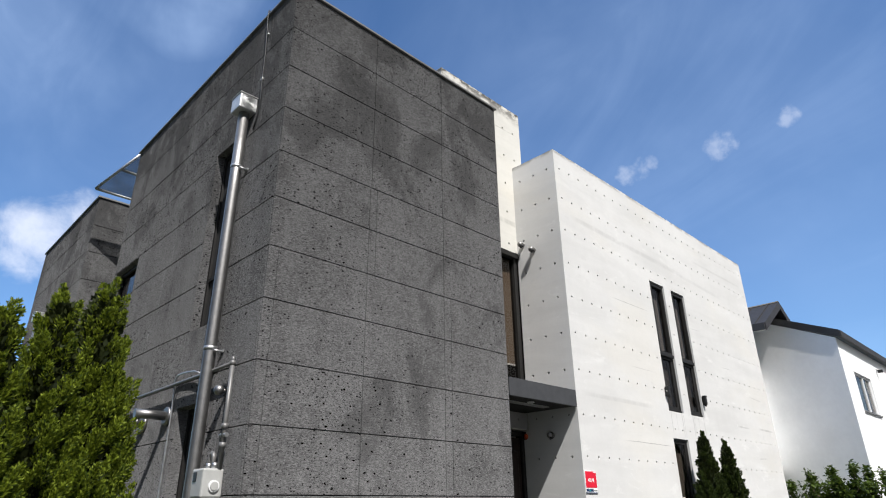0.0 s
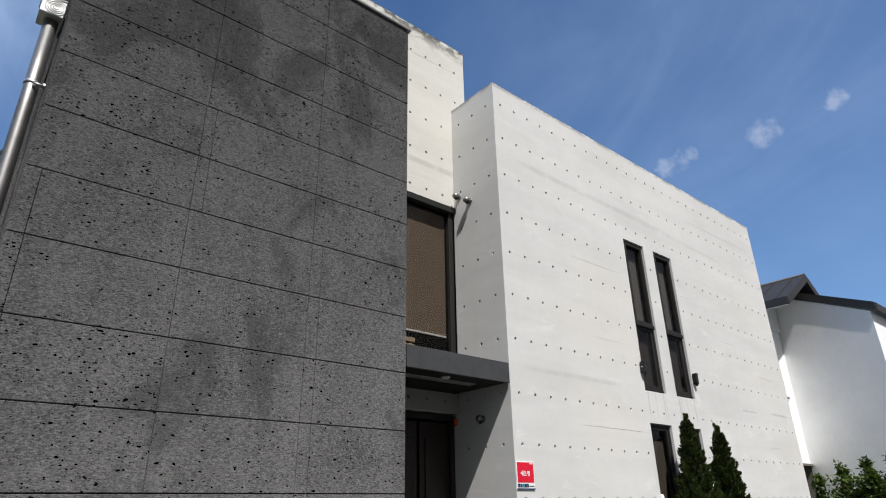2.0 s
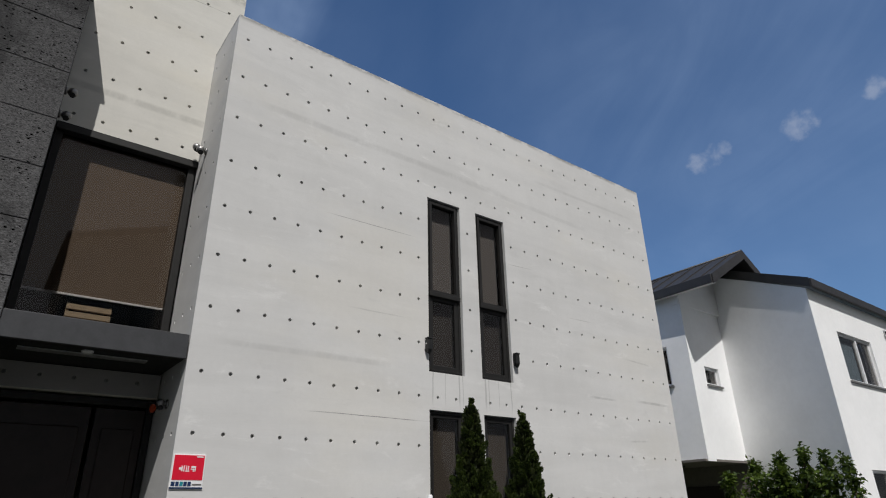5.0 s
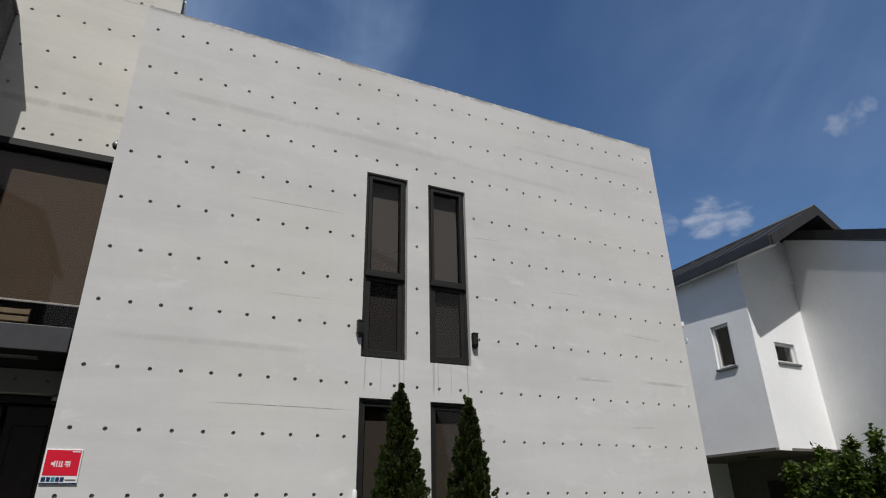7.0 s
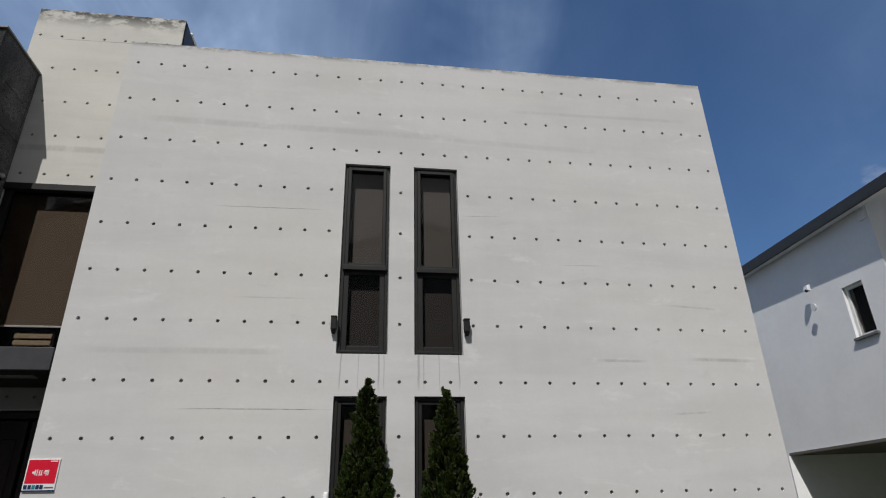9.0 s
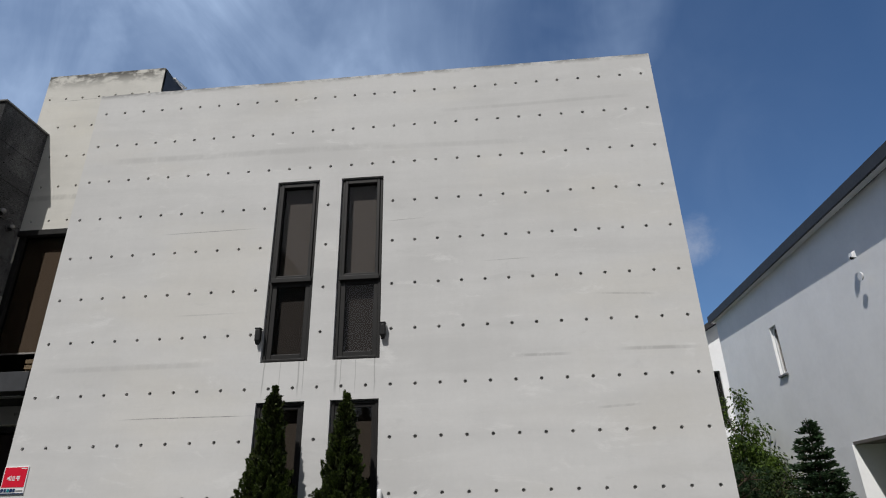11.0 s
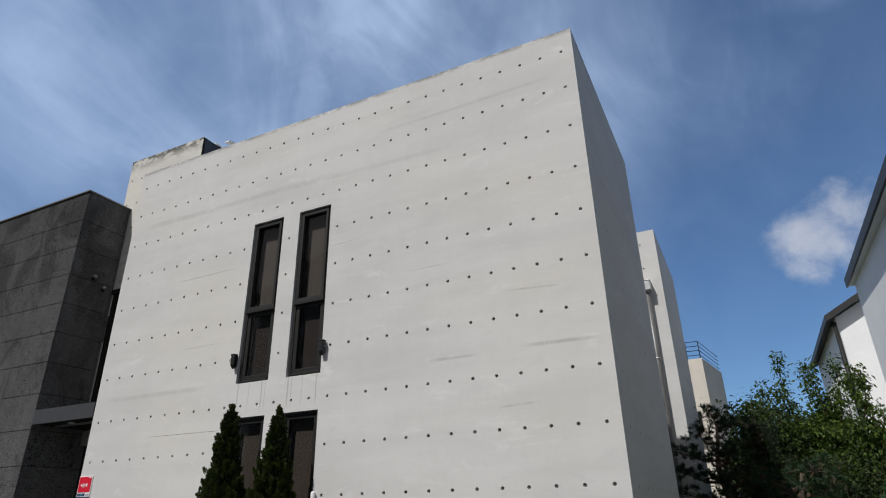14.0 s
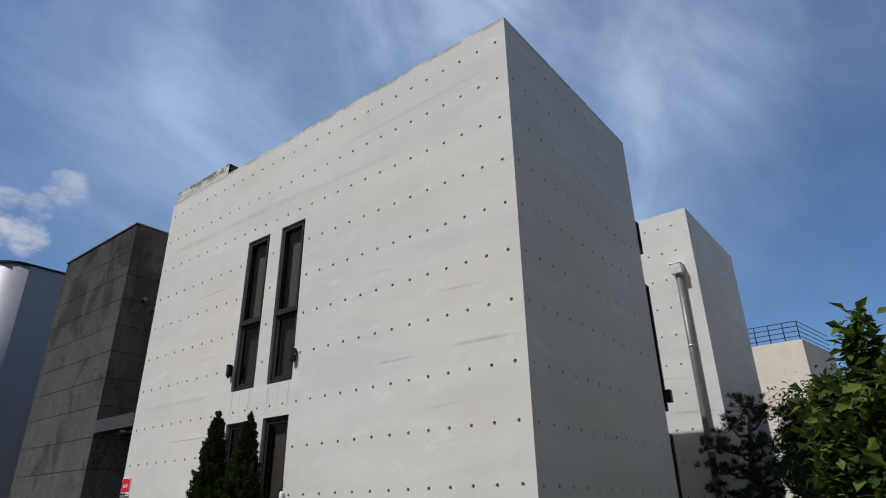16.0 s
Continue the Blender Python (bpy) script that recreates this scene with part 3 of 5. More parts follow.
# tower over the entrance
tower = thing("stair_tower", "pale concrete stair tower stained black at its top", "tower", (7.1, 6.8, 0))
TX1, TX2, TY, TTOP, TBACK = 6.05, 8.20, 6.15, 8.83, 8.9
T_OPEN = [(6.32, 7.90, 3.0, 5.72)]
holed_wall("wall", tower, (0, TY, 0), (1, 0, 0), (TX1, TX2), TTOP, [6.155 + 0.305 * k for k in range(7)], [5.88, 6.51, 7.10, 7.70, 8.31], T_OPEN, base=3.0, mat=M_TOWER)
# Beam tone is darkened: the porch shade is put into its colour.
holed_wall("porch_beam", tower, (0, TY, 0), (1, 0, 0), (6.33, 7.89), 2.97, [6.46 + 0.3 * k for k in range(5)], [2.86], base=2.72, mat=M_PORCH, label="concrete beam toned dark for porch shade")
bm = bmesh.new()
quad(bm, (TX1, TBACK, 0), (TX1, TY, 0), (TX1, TY, TTOP), (TX1, TBACK, TTOP))
quad(bm, (TX2, TBACK, 0), (TX1, TBACK, 0), (TX1, TBACK, TTOP), (TX2, TBACK, TTOP))
quad(bm, (TX1, TY, TTOP), (TX2, TY, TTOP), (TX2, TBACK, TTOP), (TX1, TBACK, TTOP))
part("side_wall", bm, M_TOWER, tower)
# Dark sheet puts the side's shade and black stain into colour.
part("dark_side_sheet", box(TX2 - 0.05, TX2 + 0.004, TY + 0.05, TBACK, 7.0, TTOP - 0.002), M_CANOPY, tower, "dark sheet for the shaded, stained tower side")
part("side_coping", box(TX2 - 0.12, TX2 + 0.03, TY + 0.3, TBACK, TTOP + 0.002, TTOP + 0.03, 0.004), M_SIGN, tower, "pale metal edge strip")
bm = bmesh.new()
for q in (((6.32, TY, 5.72), (7.9, TY, 5.72), (7.9, TY + 0.3, 5.72), (6.32, TY + 0.3, 5.72)), ((6.32, TY, 3.0), (6.32, TY, 5.72), (6.32, TBACK, 5.72), (6.32, TBACK, 3.0)),
          ((7.9, TY, 2.72), (7.9, TY, 5.72), (7.9, TY + 0.9, 5.72), (7.9, TY + 0.9, 2.72)), ((TX1, TY, 2.72), (TX2, TY, 2.72), (TX2, TBACK, 2.72), (TX1, TBACK, 2.72))):
    quad(bm, *q)
part("reveal", bm, M_TOWER, tower)
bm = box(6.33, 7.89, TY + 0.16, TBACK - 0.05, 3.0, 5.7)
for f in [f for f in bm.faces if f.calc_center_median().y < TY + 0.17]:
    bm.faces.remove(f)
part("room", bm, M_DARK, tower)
win = thing("entrance_window", "large anthracite framed window with a half lowered brown blind", "window", (7.1, TY, 3.2))
part("window_frame", bar_frame(6.33, 7.89, 3.22, 5.71, 0.085, TY + 0.02, TY + 0.12), M_FRAME, win)
part("lintel", box(6.33, 7.895, TY - 0.035, TY + 0.02, 5.62, 5.715, 0.006), M_FRAME, win)
part("pane", box(6.40, 7.82, TY + 0.07, TY + 0.078, 3.29, 5.64), M_GLASS, win).visible_shadow = False
part("blind", box(6.36, 7.83, TY + 0.13, TY + 0.136, 3.77, 5.66), M_BLIND_WARM, win, "brown fabric roller blind")
part("blind_rail", box(6.36, 7.83, TY + 0.125, TY + 0.141, 3.745, 3.77, 0.004), M_SIGN, win, "pale bottom rail")
rack = thing("slatted_rack", "pale wooden slatted rack behind the glass", "rack", (7.1, TY + 0.2, 3.3))
for k in range(4):
    part("slat", box(6.86, 7.30, TY + 0.17, TY + 0.21, 3.36 + 0.085 * k, 3.42 + 0.085 * k, 0.004), M_RACK, rack)
for x in (6.86, 7.27):
    part("post", box(x, x + 0.03, TY + 0.21, TY + 0.24, 3.22, 3.70, 0.003), M_RACK, rack)
part("window_board", box(6.33, 7.89, TY + 0.14, TY + 0.5, 3.16, 3.22), M_DARK, win)

canopy = thing("entrance_canopy", "grey steel canopy slab over the entrance", "canopy", (7.1, 5.7, 3.0))
part("fascia", box(6.325, 7.885, 5.2, 5.24, 2.97, 3.215, 0.004), M_CANOPY, canopy)
part("top_sheet", box(6.325, 7.885, 5.245, TY + 0.01, 3.17, 3.2, 0.004), M_CANOPY, canopy)
# Darker frame colour on the soffit puts in the shade under the canopy.
part("soffit", box(6.325, 7.885, 5.245, 6.9, 2.98, 3.0), M_FRAME, canopy)
part("light_strip", box(6.5, 7.6, 5.5, 5.62, 2.965, 2.978, 0.003), M_STEEL_DULL, canopy)
part("downlight", ball((7.05, 5.42, 2.975), 0.055, squash=0.4), M_LAMP, canopy, "opal round downlight")
door = thing("entrance_door", "dark brown entrance door deep in the shaded porch", "door", (7.1, 6.3, 0))
part("door_frame", bar_frame(6.33, 7.89, 0.05, 2.7, 0.07, 6.24, 6.36), M_FRAME, door)
for x1, x2 in ((6.42, 7.30), (7.34, 7.82)):
    leaf = part("door_leaf", box(x1, x2, 6.28, 6.33, 0.08, 2.60, 0.008), M_DOOR, door)
    part("panel", box(x1 + 0.08, x2 - 0.08, 6.262, 6.285, 1.2, 2.40, 0.012), M_DOOR, leaf)
    part("panel", box(x1 + 0.08, x2 - 0.08, 6.262, 6.285, 0.2, 1.05, 0.012), M_DOOR, leaf)
part("door_handle", tube([(7.27, 6.23, 0.9), (7.27, 6.23, 1.3)], 0.014), M_STEEL, door)
beacon = thing("door_beacon", "small red beacon beside the entrance door", "lamp", (7.86, 6.2, 2.58))
part("lens", ball((7.865, 6.185, 2.62), 0.033, squash=1.4), M_AMBER, beacon)
part("base", box(7.84, 7.895, 6.20, 6.238, 2.57, 2.69, 0.004), M_BLACK, beacon)

# ---- dark stone house ----
dark = thing("stone_house", "dark volcanic stone clad house with open pores", "house", (4.5, 7.8, 0))
DX1, DX2, DBACK, DTOP = 2.66, 6.32, 10.45, 7.53
JOINTS = [0.0, 0.55, 1.13, 1.72, 2.31, 2.90, 3.51, 4.07, 4.63, 5.19, 5.76, 6.34, 6.91, DTOP]


def minus(rects, hole):
    """Rectangles without the part that an opening takes."""
    out = []
    a, b, c, d = hole
    for x1, x2, z1, z2 in rects:
        if x2 <= a or x1 >= b or z2 <= c or z1 >= d:
            out.append((x1, x2, z1, z2))
            continue
        if x1 < a:
            out.append((x1, a, z1, z2))
        if x2 > b:
            out.append((b, x2, z1, z2))
        m1, m2 = max(x1, a), min(x2, b)
        if z1 < c:
            out.append((m1, m2, z1, c))
        if z2 > d:
            out.append((m1, m2, d, z2))
    return out


def slab(parent, o, u, rect, thick=0.028, gap=0.0048, side=0.003, edge=0.003):
    """One stone slab proud of the wall behind it, with broken edges."""
    o, u, v = Vector(o), Vector(u), Vector(Z)
    n = u.cross(v)
    a1, a2, b1, b2 = rect[0] + side, rect[1] - side, rect[2] + gap, rect[3] - gap
    bm = bmesh.new()
    rings = []
    out = random.uniform(-0.0015, 0.0015)
    for inset, lift in ((0, -thick), (0, out - edge), (edge, out)):
        rings.append([bm.verts.new(o + u * a + v * b + n * lift) for a, b in ((a1 + inset, b1 + inset), (a2 - inset, b1 + inset), (a2 - inset, b2 - inset), (a1 + inset, b2 - inset))])
    for r, s in zip(rings, rings[1:]):
        for k in range(4):
            bm.faces.new((r[k], r[(k + 1) % 4], s[(k + 1) % 4], s[k]))
    bm.faces.new(rings[-1])
    return part("stone_slab", bm, M_BASALT, parent)


def cladding(parent, o, u, ends, cuts, openings=(), joints=JOINTS):
    for i, (z1, z2) in enumerate(zip(joints, joints[1:])):
        xs = sorted({ends[0], ends[1], *[c for c in cuts(i, z1) if ends[0] < c < ends[1]]})
        for x1, x2 in zip(xs, xs[1:]):
            rects = [(x1, x2, z1, z2)]
            for p in openings:
                rects = minus(rects, p)
            for r in rects:
                if r[1] - r[0] > 0.02 and r[3] - r[2] > 0.02:
                    slab(parent, o, u, r)


L_OPEN = [(6.33, 6.90, 3.5, 5.86), (6.33, 6.90, 0.02, 2.63), (9.35, 10.36, 4.62, 5.17), (8.32, 8.95, 0.02, 2.57)]
S = 0.026
core = part("wall", pierced((0, FRONT + S, 0), (1, 0, 0), Z, [DX1 + S, DX2 - S], [0, DTOP], [], []), M_JOINT, dark)
part("wall", pierced((DX2 - S, 0, 0), (0, 1, 0), Z, [FRONT + S, DBACK], [0, DTOP], [], []), M_JOINT, dark)
neg = [(-b, -a, c, d) for a, b, c, d in L_OPEN]
part("wall", pierced((DX1 + S, 0, 0), (0, -1, 0), Z, [-DBACK + S, -FRONT - S] + [e for p in neg for e in p[:2]], [0, DTOP] + [e for p in neg for e in p[2:]], [], neg), M_JOINT, dark)
part("wall", pierced((0, DBACK - S, 0), (-1, 0, 0), Z, [-DX2 + S, -DX1 - S], [0, DTOP], [], []), M_JOINT, dark)
part("roof", box(DX1 + 0.01, DX2 - 0.01, FRONT + 0.01, DBACK - 0.01, DTOP - 0.1, DTOP + 0.004), M_JOINT, dark)
bm = bmesh.new()
for r in ((DX1 - 0.03, DX2 + 0.03, FRONT - 0.03, FRONT + 0.16), (DX1 - 0.03, DX2 + 0.03, DBACK - 0.16, DBACK + 0.03), (DX1 - 0.03, DX1 + 0.16, FRONT + 0.16, DBACK - 0.16), (DX2 - 0.16, DX2 + 0.03, FRONT + 0.16, DBACK - 0.16)):
    box(*r, DTOP + 0.006, DTOP + 0.036, 0.004, bm)
part("coping", bm, M_GASPIPE, dark, "thin grey metal coping")


def front_cuts(i, z):
    if z < 3.4:
        return [2.775, 3.905, 5.13, 5.25] if z < 3.3 else [2.775, 3.905, 5.13]
    if z < 3.6:
        return [2.775, 3.905, 5.13, 5.25]
    return [3.905, 4.01, 5.13] if z < 5.0 else [3.92, 5.12]


def left_cuts(i, z):
    return [-5.77 - 0.35 * (i % 2), -7.0, -8.3 + 0.2 * (i % 3), -9.4] if z > 2 else [-5.8, -7.1, -8.3, -9.5]


def right_cuts(i, z):
    return [6.1, 7.3, 8.5, 9.6]


cladding(dark, (0, FRONT, 0), (1, 0, 0), (DX1, DX2), front_cuts)
cladding(dark, (DX1, 0, 0), (0, -1, 0), (-DBACK, -FRONT - 0.03), left_cuts, neg)
cladding(dark, (DX2, 0, 0), (0, 1, 0), (FRONT + 0.03, DBACK), right_cuts)
cladding(dark, (0, DBACK, 0), (-1, 0, 0), (-DX2 + 0.03, -DX1 - 0.03), lambda i, z: [-4.6])


def left_window(y1, y2, z1, z2, depth, name, label, pane=None):
    """Window set deep into the west wall of the stone house."""
    w = thing(name, label, "window", (DX1, (y1 + y2) / 2, z1))
    bm = bmesh.new()
    d = DX1 + depth
    quad(bm, (DX1 + 0.004, y1, z1), (DX1 + 0.004, y1, z2), (d, y1, z2), (d, y1, z1))
    quad(bm, (DX1 + 0.004, y2, z2), (DX1 + 0.004, y2, z1), (d, y2 - 0.015, z1), (d, y2 - 0.015, z2))
    quad(bm, (DX1 + 0.004, y1, z2), (DX1 + 0.004, y2, z2), (d, y2 - 0.015, z2), (d, y1, z2))
    quad(bm, (DX1 + 0.004, y2, z1), (DX1 + 0.004, y1, z1), (d, y1, z1), (d, y2 - 0.015, z1))
    part("reveal", bm, M_BASALT, w, "stone reveal")
    bm = bmesh.new()
    for a in ((y1, y1 + 0.05, z1, z2), (y2 - 0.05, y2, z1, z2), (y1 + 0.05, y2 - 0.05, z1, z1 + 0.05), (y1 + 0.05, y2 - 0.05, z2 - 0.05, z2)):
        box(d + 0.004, d + 0.06, a[0], a[1], a[2], a[3], 0.004, bm)
    if z2 - z1 > 1.5:
        box(d + 0.004, d + 0.06, y1 + 0.05, y2 - 0.05, z1 + 0.62, z1 + 0.67, 0.004, bm)
    part("window_frame", bm, M_FRAME, w)
    part("pane", box(d + 0.03, d + 0.038, y1 + 0.04, y2 - 0.04, z1 + 0.04, z2 - 0.04), pane or M_GLASS, w).visible_shadow = False
    bm = box(d + 0.065, d + 0.6, y1 - 0.01, y2 + 0.01, z1, z2)
    for f in [f for f in bm.faces if f.calc_center_median().x < d + 0.07]:
        bm.faces.remove(f)
    part("room", bm, M_DARK, w)
    return w


# The slot and door openings get near-black panes: their darkness as colour.
left_window(*L_OPEN[0], 0.10, "slot_window", "tall black slot window set into the stone wall", M_DARK)
left_window(*L_OPEN[1], 0.12, "side_door", "black side door set into the stone wall", M_DARK)
left_window(*L_OPEN[3], 0.12, "side_door", "black side door set into the stone wall", M_DARK)
left_window(*L_OPEN[2], 0.08, "side_window", "low wide dark framed window with bluish glass")

# stone wing further back
wing = thing("stone_wing", "dark stone clad rear wing of the house", "house", (4.5, 14.8, 0))
BY1, BY2, BTOP = 12.72, 16.85, 7.52
part("wall", prism([(DX1 + S, BY1 + S), (DX2, BY1 + S), (DX2, BY2), (DX1 + S, BY2)], 0, BTOP), M_JOINT, wing)
RJ = [0.0, 1.13, 2.31, 3.51, 4.63, 5.19, 5.76, 6.34, 6.91, BTOP]
cladding(wing, (DX1, 0, 0), (0, -1, 0), (-BY2, -BY1 - 0.03), lambda i, z: [-14.0 - 0.3 * (i % 2), -15.5], [(-15.2, -14.55, 3.4, 5.5)], RJ)
cladding(wing, (0, BY1, 0), (1, 0, 0), (DX1, DX2), lambda i, z: [4.0], (), RJ)
part("coping", box(DX1 - 0.03, DX2, BY1 - 0.03, BY2 + 0.02, BTOP + 0.004, BTOP + 0.04, 0.004), M_GASPIPE, wing)
tagged(part("link_wall", box(4.2, 6.3, DBACK + 0.01, BY1 - 0.01, 0, 6.9), M_BASALT), "recessed dark stone wall between the wings", "wall", kind="structure")

# ---- rear concrete wing ----
rear = thing("concrete_wing", "pale concrete rear wing with tie holes", "house", (14.5, 14.1, 0))
RX1, RX2, RY1, RY2, RTOP = 10.0, 16.22, 12.3, 15.95, 7.45
holed_wall("wall", rear, (0, RY1, 0), (1, 0, 0), (RX1, RX2), RTOP, [12.3 + 0.298 * k for k in range(13)], [z - 0.02 for z in ROWS_Z])
holed_wall("wall", rear, (RX2, 0, 0), (0, 1, 0), (RY1, RY2), RTOP, [RY1 + 0.15 + 0.31 * k for k in range(12)], [z - 0.02 for z in ROWS_Z])
bm = bmesh.new()
quad(bm, (RX1, RY1, RTOP), (RX2, RY1, RTOP), (RX2, RY2, RTOP), (RX1, RY2, RTOP))
quad(bm, (RX2, RY2, 0), (RX1, RY2, 0), (RX1, RY2, RTOP), (RX2, RY2, RTOP))
quad(bm, (RX1, RY2, 0), (RX1, RY1, 0), (RX1, RY1, RTOP), (RX1, RY2, RTOP))
part("roof", bm, M_WHITE, rear)
link = tagged(part("courtyard_wall", box(12.5, 13.5, 9.101, 12.299, 0, 6.0), M_WHITE), "concrete wall between the two wings", "wall", kind="structure")
for z1, z2 in ((5.55, 6.15), (2.85, 4.95), (0.9, 2.5)):
    w = thing("casement_window", "dark casement window standing open on the rear wall", "window", (16.0, 9.1, z1), "open casements")
    bm = bmesh.new()
    for y1, y2, c, d in ((9.1, 9.15, z1, z2), (9.66, 9.71, z1, z2), (9.15, 9.66, z1, z1 + 0.05), (9.15, 9.66, z2 - 0.05, z2)):
        box(15.99, 16.04, y1, y2, c, d, 0.004, bm)
    part("casement_frame", bm, M_FRAME, w)
    part("pane", box(16.01, 16.018, 9.14, 9.67, z1 + 0.04, z2 - 0.04), M_GLASS, w)

bl = thing("wall_light", "small black box light at the rear window", "lamp", (16.08, 9.7, 2.98), "black box lights")
part("housing", box(16.04, 16.13, 9.64, 9.74, 2.98, 3.18, 0.01), M_BLACK, bl)
part("arm", box(16.035, 16.06, 9.60, 9.66, 3.04, 3.1, 0.004), M_BLACK, bl)

# ---- neighbour's white house ----
nb = thing("white_house", "white rendered house with a dark metal roof", "house", (24.0, 9.0, 0))
P1, Q, R, SE = (20.62, 7.3), (22.62, 7.4), (21.85, 4.66), (31.0, 4.66)


def render_wall(parent, a, b, z1, z2, openings=(), thick=0.25, name="wall"):
    """Upright wall from a to b (seen from outside, left to right), with openings cut through it."""
    a, b = Vector((*a, 0)), Vector((*b, 0))
    u = (b - a).normalized()
    n = u.cross(Vector(Z))
    length = (b - a).length
    us, vs = [0, length] + [e for p in openings for e in p[:2]], [z1, z2] + [e for p in openings for e in p[2:]]
    bm = pierced(a, u, Z, us, vs, [], openings)
    for x1, x2, c, d in openings:
        p = [a + u * x + Vector((0, 0, z)) for x, z in ((x1, c), (x2, c), (x2, d), (x1, d))]
        for k in range(4):
            f, g = p[k], p[(k + 1) % 4]
            quad(bm, g, f, f - n * thick, g - n * thick)
    return part(name, bm, M_WALLPAINT, parent)


def wall_window(parent, a, b, opening, depth=0.06, split=0, frame_mat=None, blind=None, sill=True):
    """Window in a wall from a to b at that opening."""
    a, b = Vector((*a, 0)), Vector((*b, 0))
    u = (b - a).normalized()
    ang = math.degrees(math.atan2(u.y, u.x))
    x1, x2, z1, z2 = opening
    w = part("window", bar_frame(x1 + 0.002, x2 - 0.002, z1 + 0.002, z2 - 0.002, 0.06, depth, depth + 0.07), frame_mat or M_PVC, None)
    w.matrix_world = pose(a.x, a.y, 0, 0, 0, ang)
    bpy.context.view_layer.update()
    w.parent = parent
    w.matrix_parent_inverse = parent.matrix_world.inverted()
    bpy.context.view_layer.update()

    def sub(name, bm, mat, label=""):
        ob = part(name, bm, mat, None, label)
        ob.parent = w
        return ob

    sub("pane", box(x1 + 0.05, x2 - 0.05, depth + 0.03, depth + 0.037, z1 + 0.05, z2 - 0.05), M_GLASS).visible_shadow = False
    if split:
        sub("mullion", box(split - 0.035, split + 0.035, depth - 0.01, depth + 0.06, z1 + 0.05, z2 - 0.05, 0.004), frame_mat or M_PVC)
    if blind:
        sub("blind", box(x1 + 0.05, (split or x2) - 0.05, depth + 0.09, depth + 0.094, z1 + 0.05, z2 - 0.05), blind)
    # Dark sheet behind the glass: the unlit room is only its colour.
    sub("room", box(x1 - 0.02, x2 + 0.02, depth + 0.2, depth + 0.22, z1 - 0.02, z2 + 0.02), M_DARK)
    if sill:
        sub("window_sill", box(x1 - 0.03, x2 + 0.05, -0.05, depth, z1 - 0.05, z1, 0.006), M_GASPIPE)
    return w


EAVE = 6.75
NW = (20.5, 16.55)
oa = [(16.55 - 8.40, 16.55 - 7.90, 4.44, 5.46), (16.55 - 13.30, 16.55 - 12.95, 4.37, 5.55)]
render_wall(nb, NW, P1, 2.55, EAVE, oa)
render_wall(nb, P1, Q, 2.55, 6.75, [(0.68, 1.40, 4.45, 4.92)])
bm = bmesh.new()
quad(bm, (*Q, 0), (*R, 0), (*R, 6.40), (*Q, 7.75))
part("wall", bm, M_WALLPAINT, nb)
ob_ = [(1.18, 3.25, 4.27, 5.50), (0.92, 3.0, 1.0, 2.23)]
render_wall(nb, R, SE, 0, 6.40, ob_)
render_wall(nb, SE, (31.0, 16.55), 0, 6.40)
render_wall(nb, (31.0, 16.55), NW, 0, EAVE)
render_wall(nb, NW, (20.5, 11.0), 0, 2.552)
render_wall(nb, (20.5, 11.0), (22.62, 10.4), 0, 2.55)
# Carport shade is put into the plaster colour of back wall and ceiling.
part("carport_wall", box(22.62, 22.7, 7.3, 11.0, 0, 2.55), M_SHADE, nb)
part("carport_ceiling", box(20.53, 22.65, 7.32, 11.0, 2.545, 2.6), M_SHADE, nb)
part("carport_door", box(22.56, 22.618, 8.2, 9.3, 0.05, 2.05, 0.01), M_DOOR, nb, "dark door at the back of the carport")
part("carport_lamp", box(21.3, 21.5, 8.5, 8.7, 2.51, 2.544, 0.006), M_BLACK, nb)
wall_window(nb, NW, P1, oa[0])
wall_window(nb, NW, P1, oa[1])
wall_window(nb, P1, Q, (0.68, 1.40, 4.45, 4.92))
M_STRIPE = plain("blue grey banded blind", (0.22, 0.30, 0.36), 0.8, vary=0.1)
wall_window(nb, R, SE, ob_[0], split=2.37, blind=M_STRIPE)
wall_window(nb, R, SE, ob_[1], split=1.9)
# roofs: a gable whose ridge runs along the garden, and a low one over the street wing
GY1, GY2, EX, RIDGE, RZ = 6.16, 16.72, 20.38, 22.28, 8.02
EZ = 6.92


def roof_plane(x1, z1, x2, z2, y1, y2, t):
    return hull([(x, y, z + d) for x, z in ((x1, z1), (x2, z2)) for y in (y1, y2) for d in (0, -t)])


part("roof", roof_plane(EX, EZ, RIDGE, RZ, GY1, GY2, 0.16), M_ROOF, nb, "dark standing seam metal roof")
part("roof", roof_plane(RIDGE, RZ, 24.6, 6.55, GY1, GY2, 0.16), M_ROOF, nb)
part("ridge_cap", tube([(RIDGE, GY1 - 0.01, RZ + 0.0), (RIDGE, GY2 + 0.01, RZ + 0.0)], 0.05, 8), M_ROOF, nb)
for k in range(19):
    y = GY1 + 0.3 + 0.56 * k
    part("roof_seam", hull([(x, y + e, z + d) for x, z in ((EX, EZ), (RIDGE, RZ)) for e in (0, 0.025) for d in (0, 0.035)]), M_ROOF, nb)
part("fascia", box(EX - 0.05, EX, GY1, GY2, EZ - 0.22, EZ + 0.01, 0.006), M_ROOF, nb)
part("soffit", box(EX, 20.55, GY1 + 0.02, GY2 - 0.02, EZ - 0.2, EZ - 0.17), M_WALLPAINT, nb)
part("barge_board", hull([(x, y, z + d) for x, z in ((EX, EZ), (RIDGE, RZ)) for y in (GY1 - 0.03, GY1) for d in (0.02, -0.24)]), M_ROOF, nb)
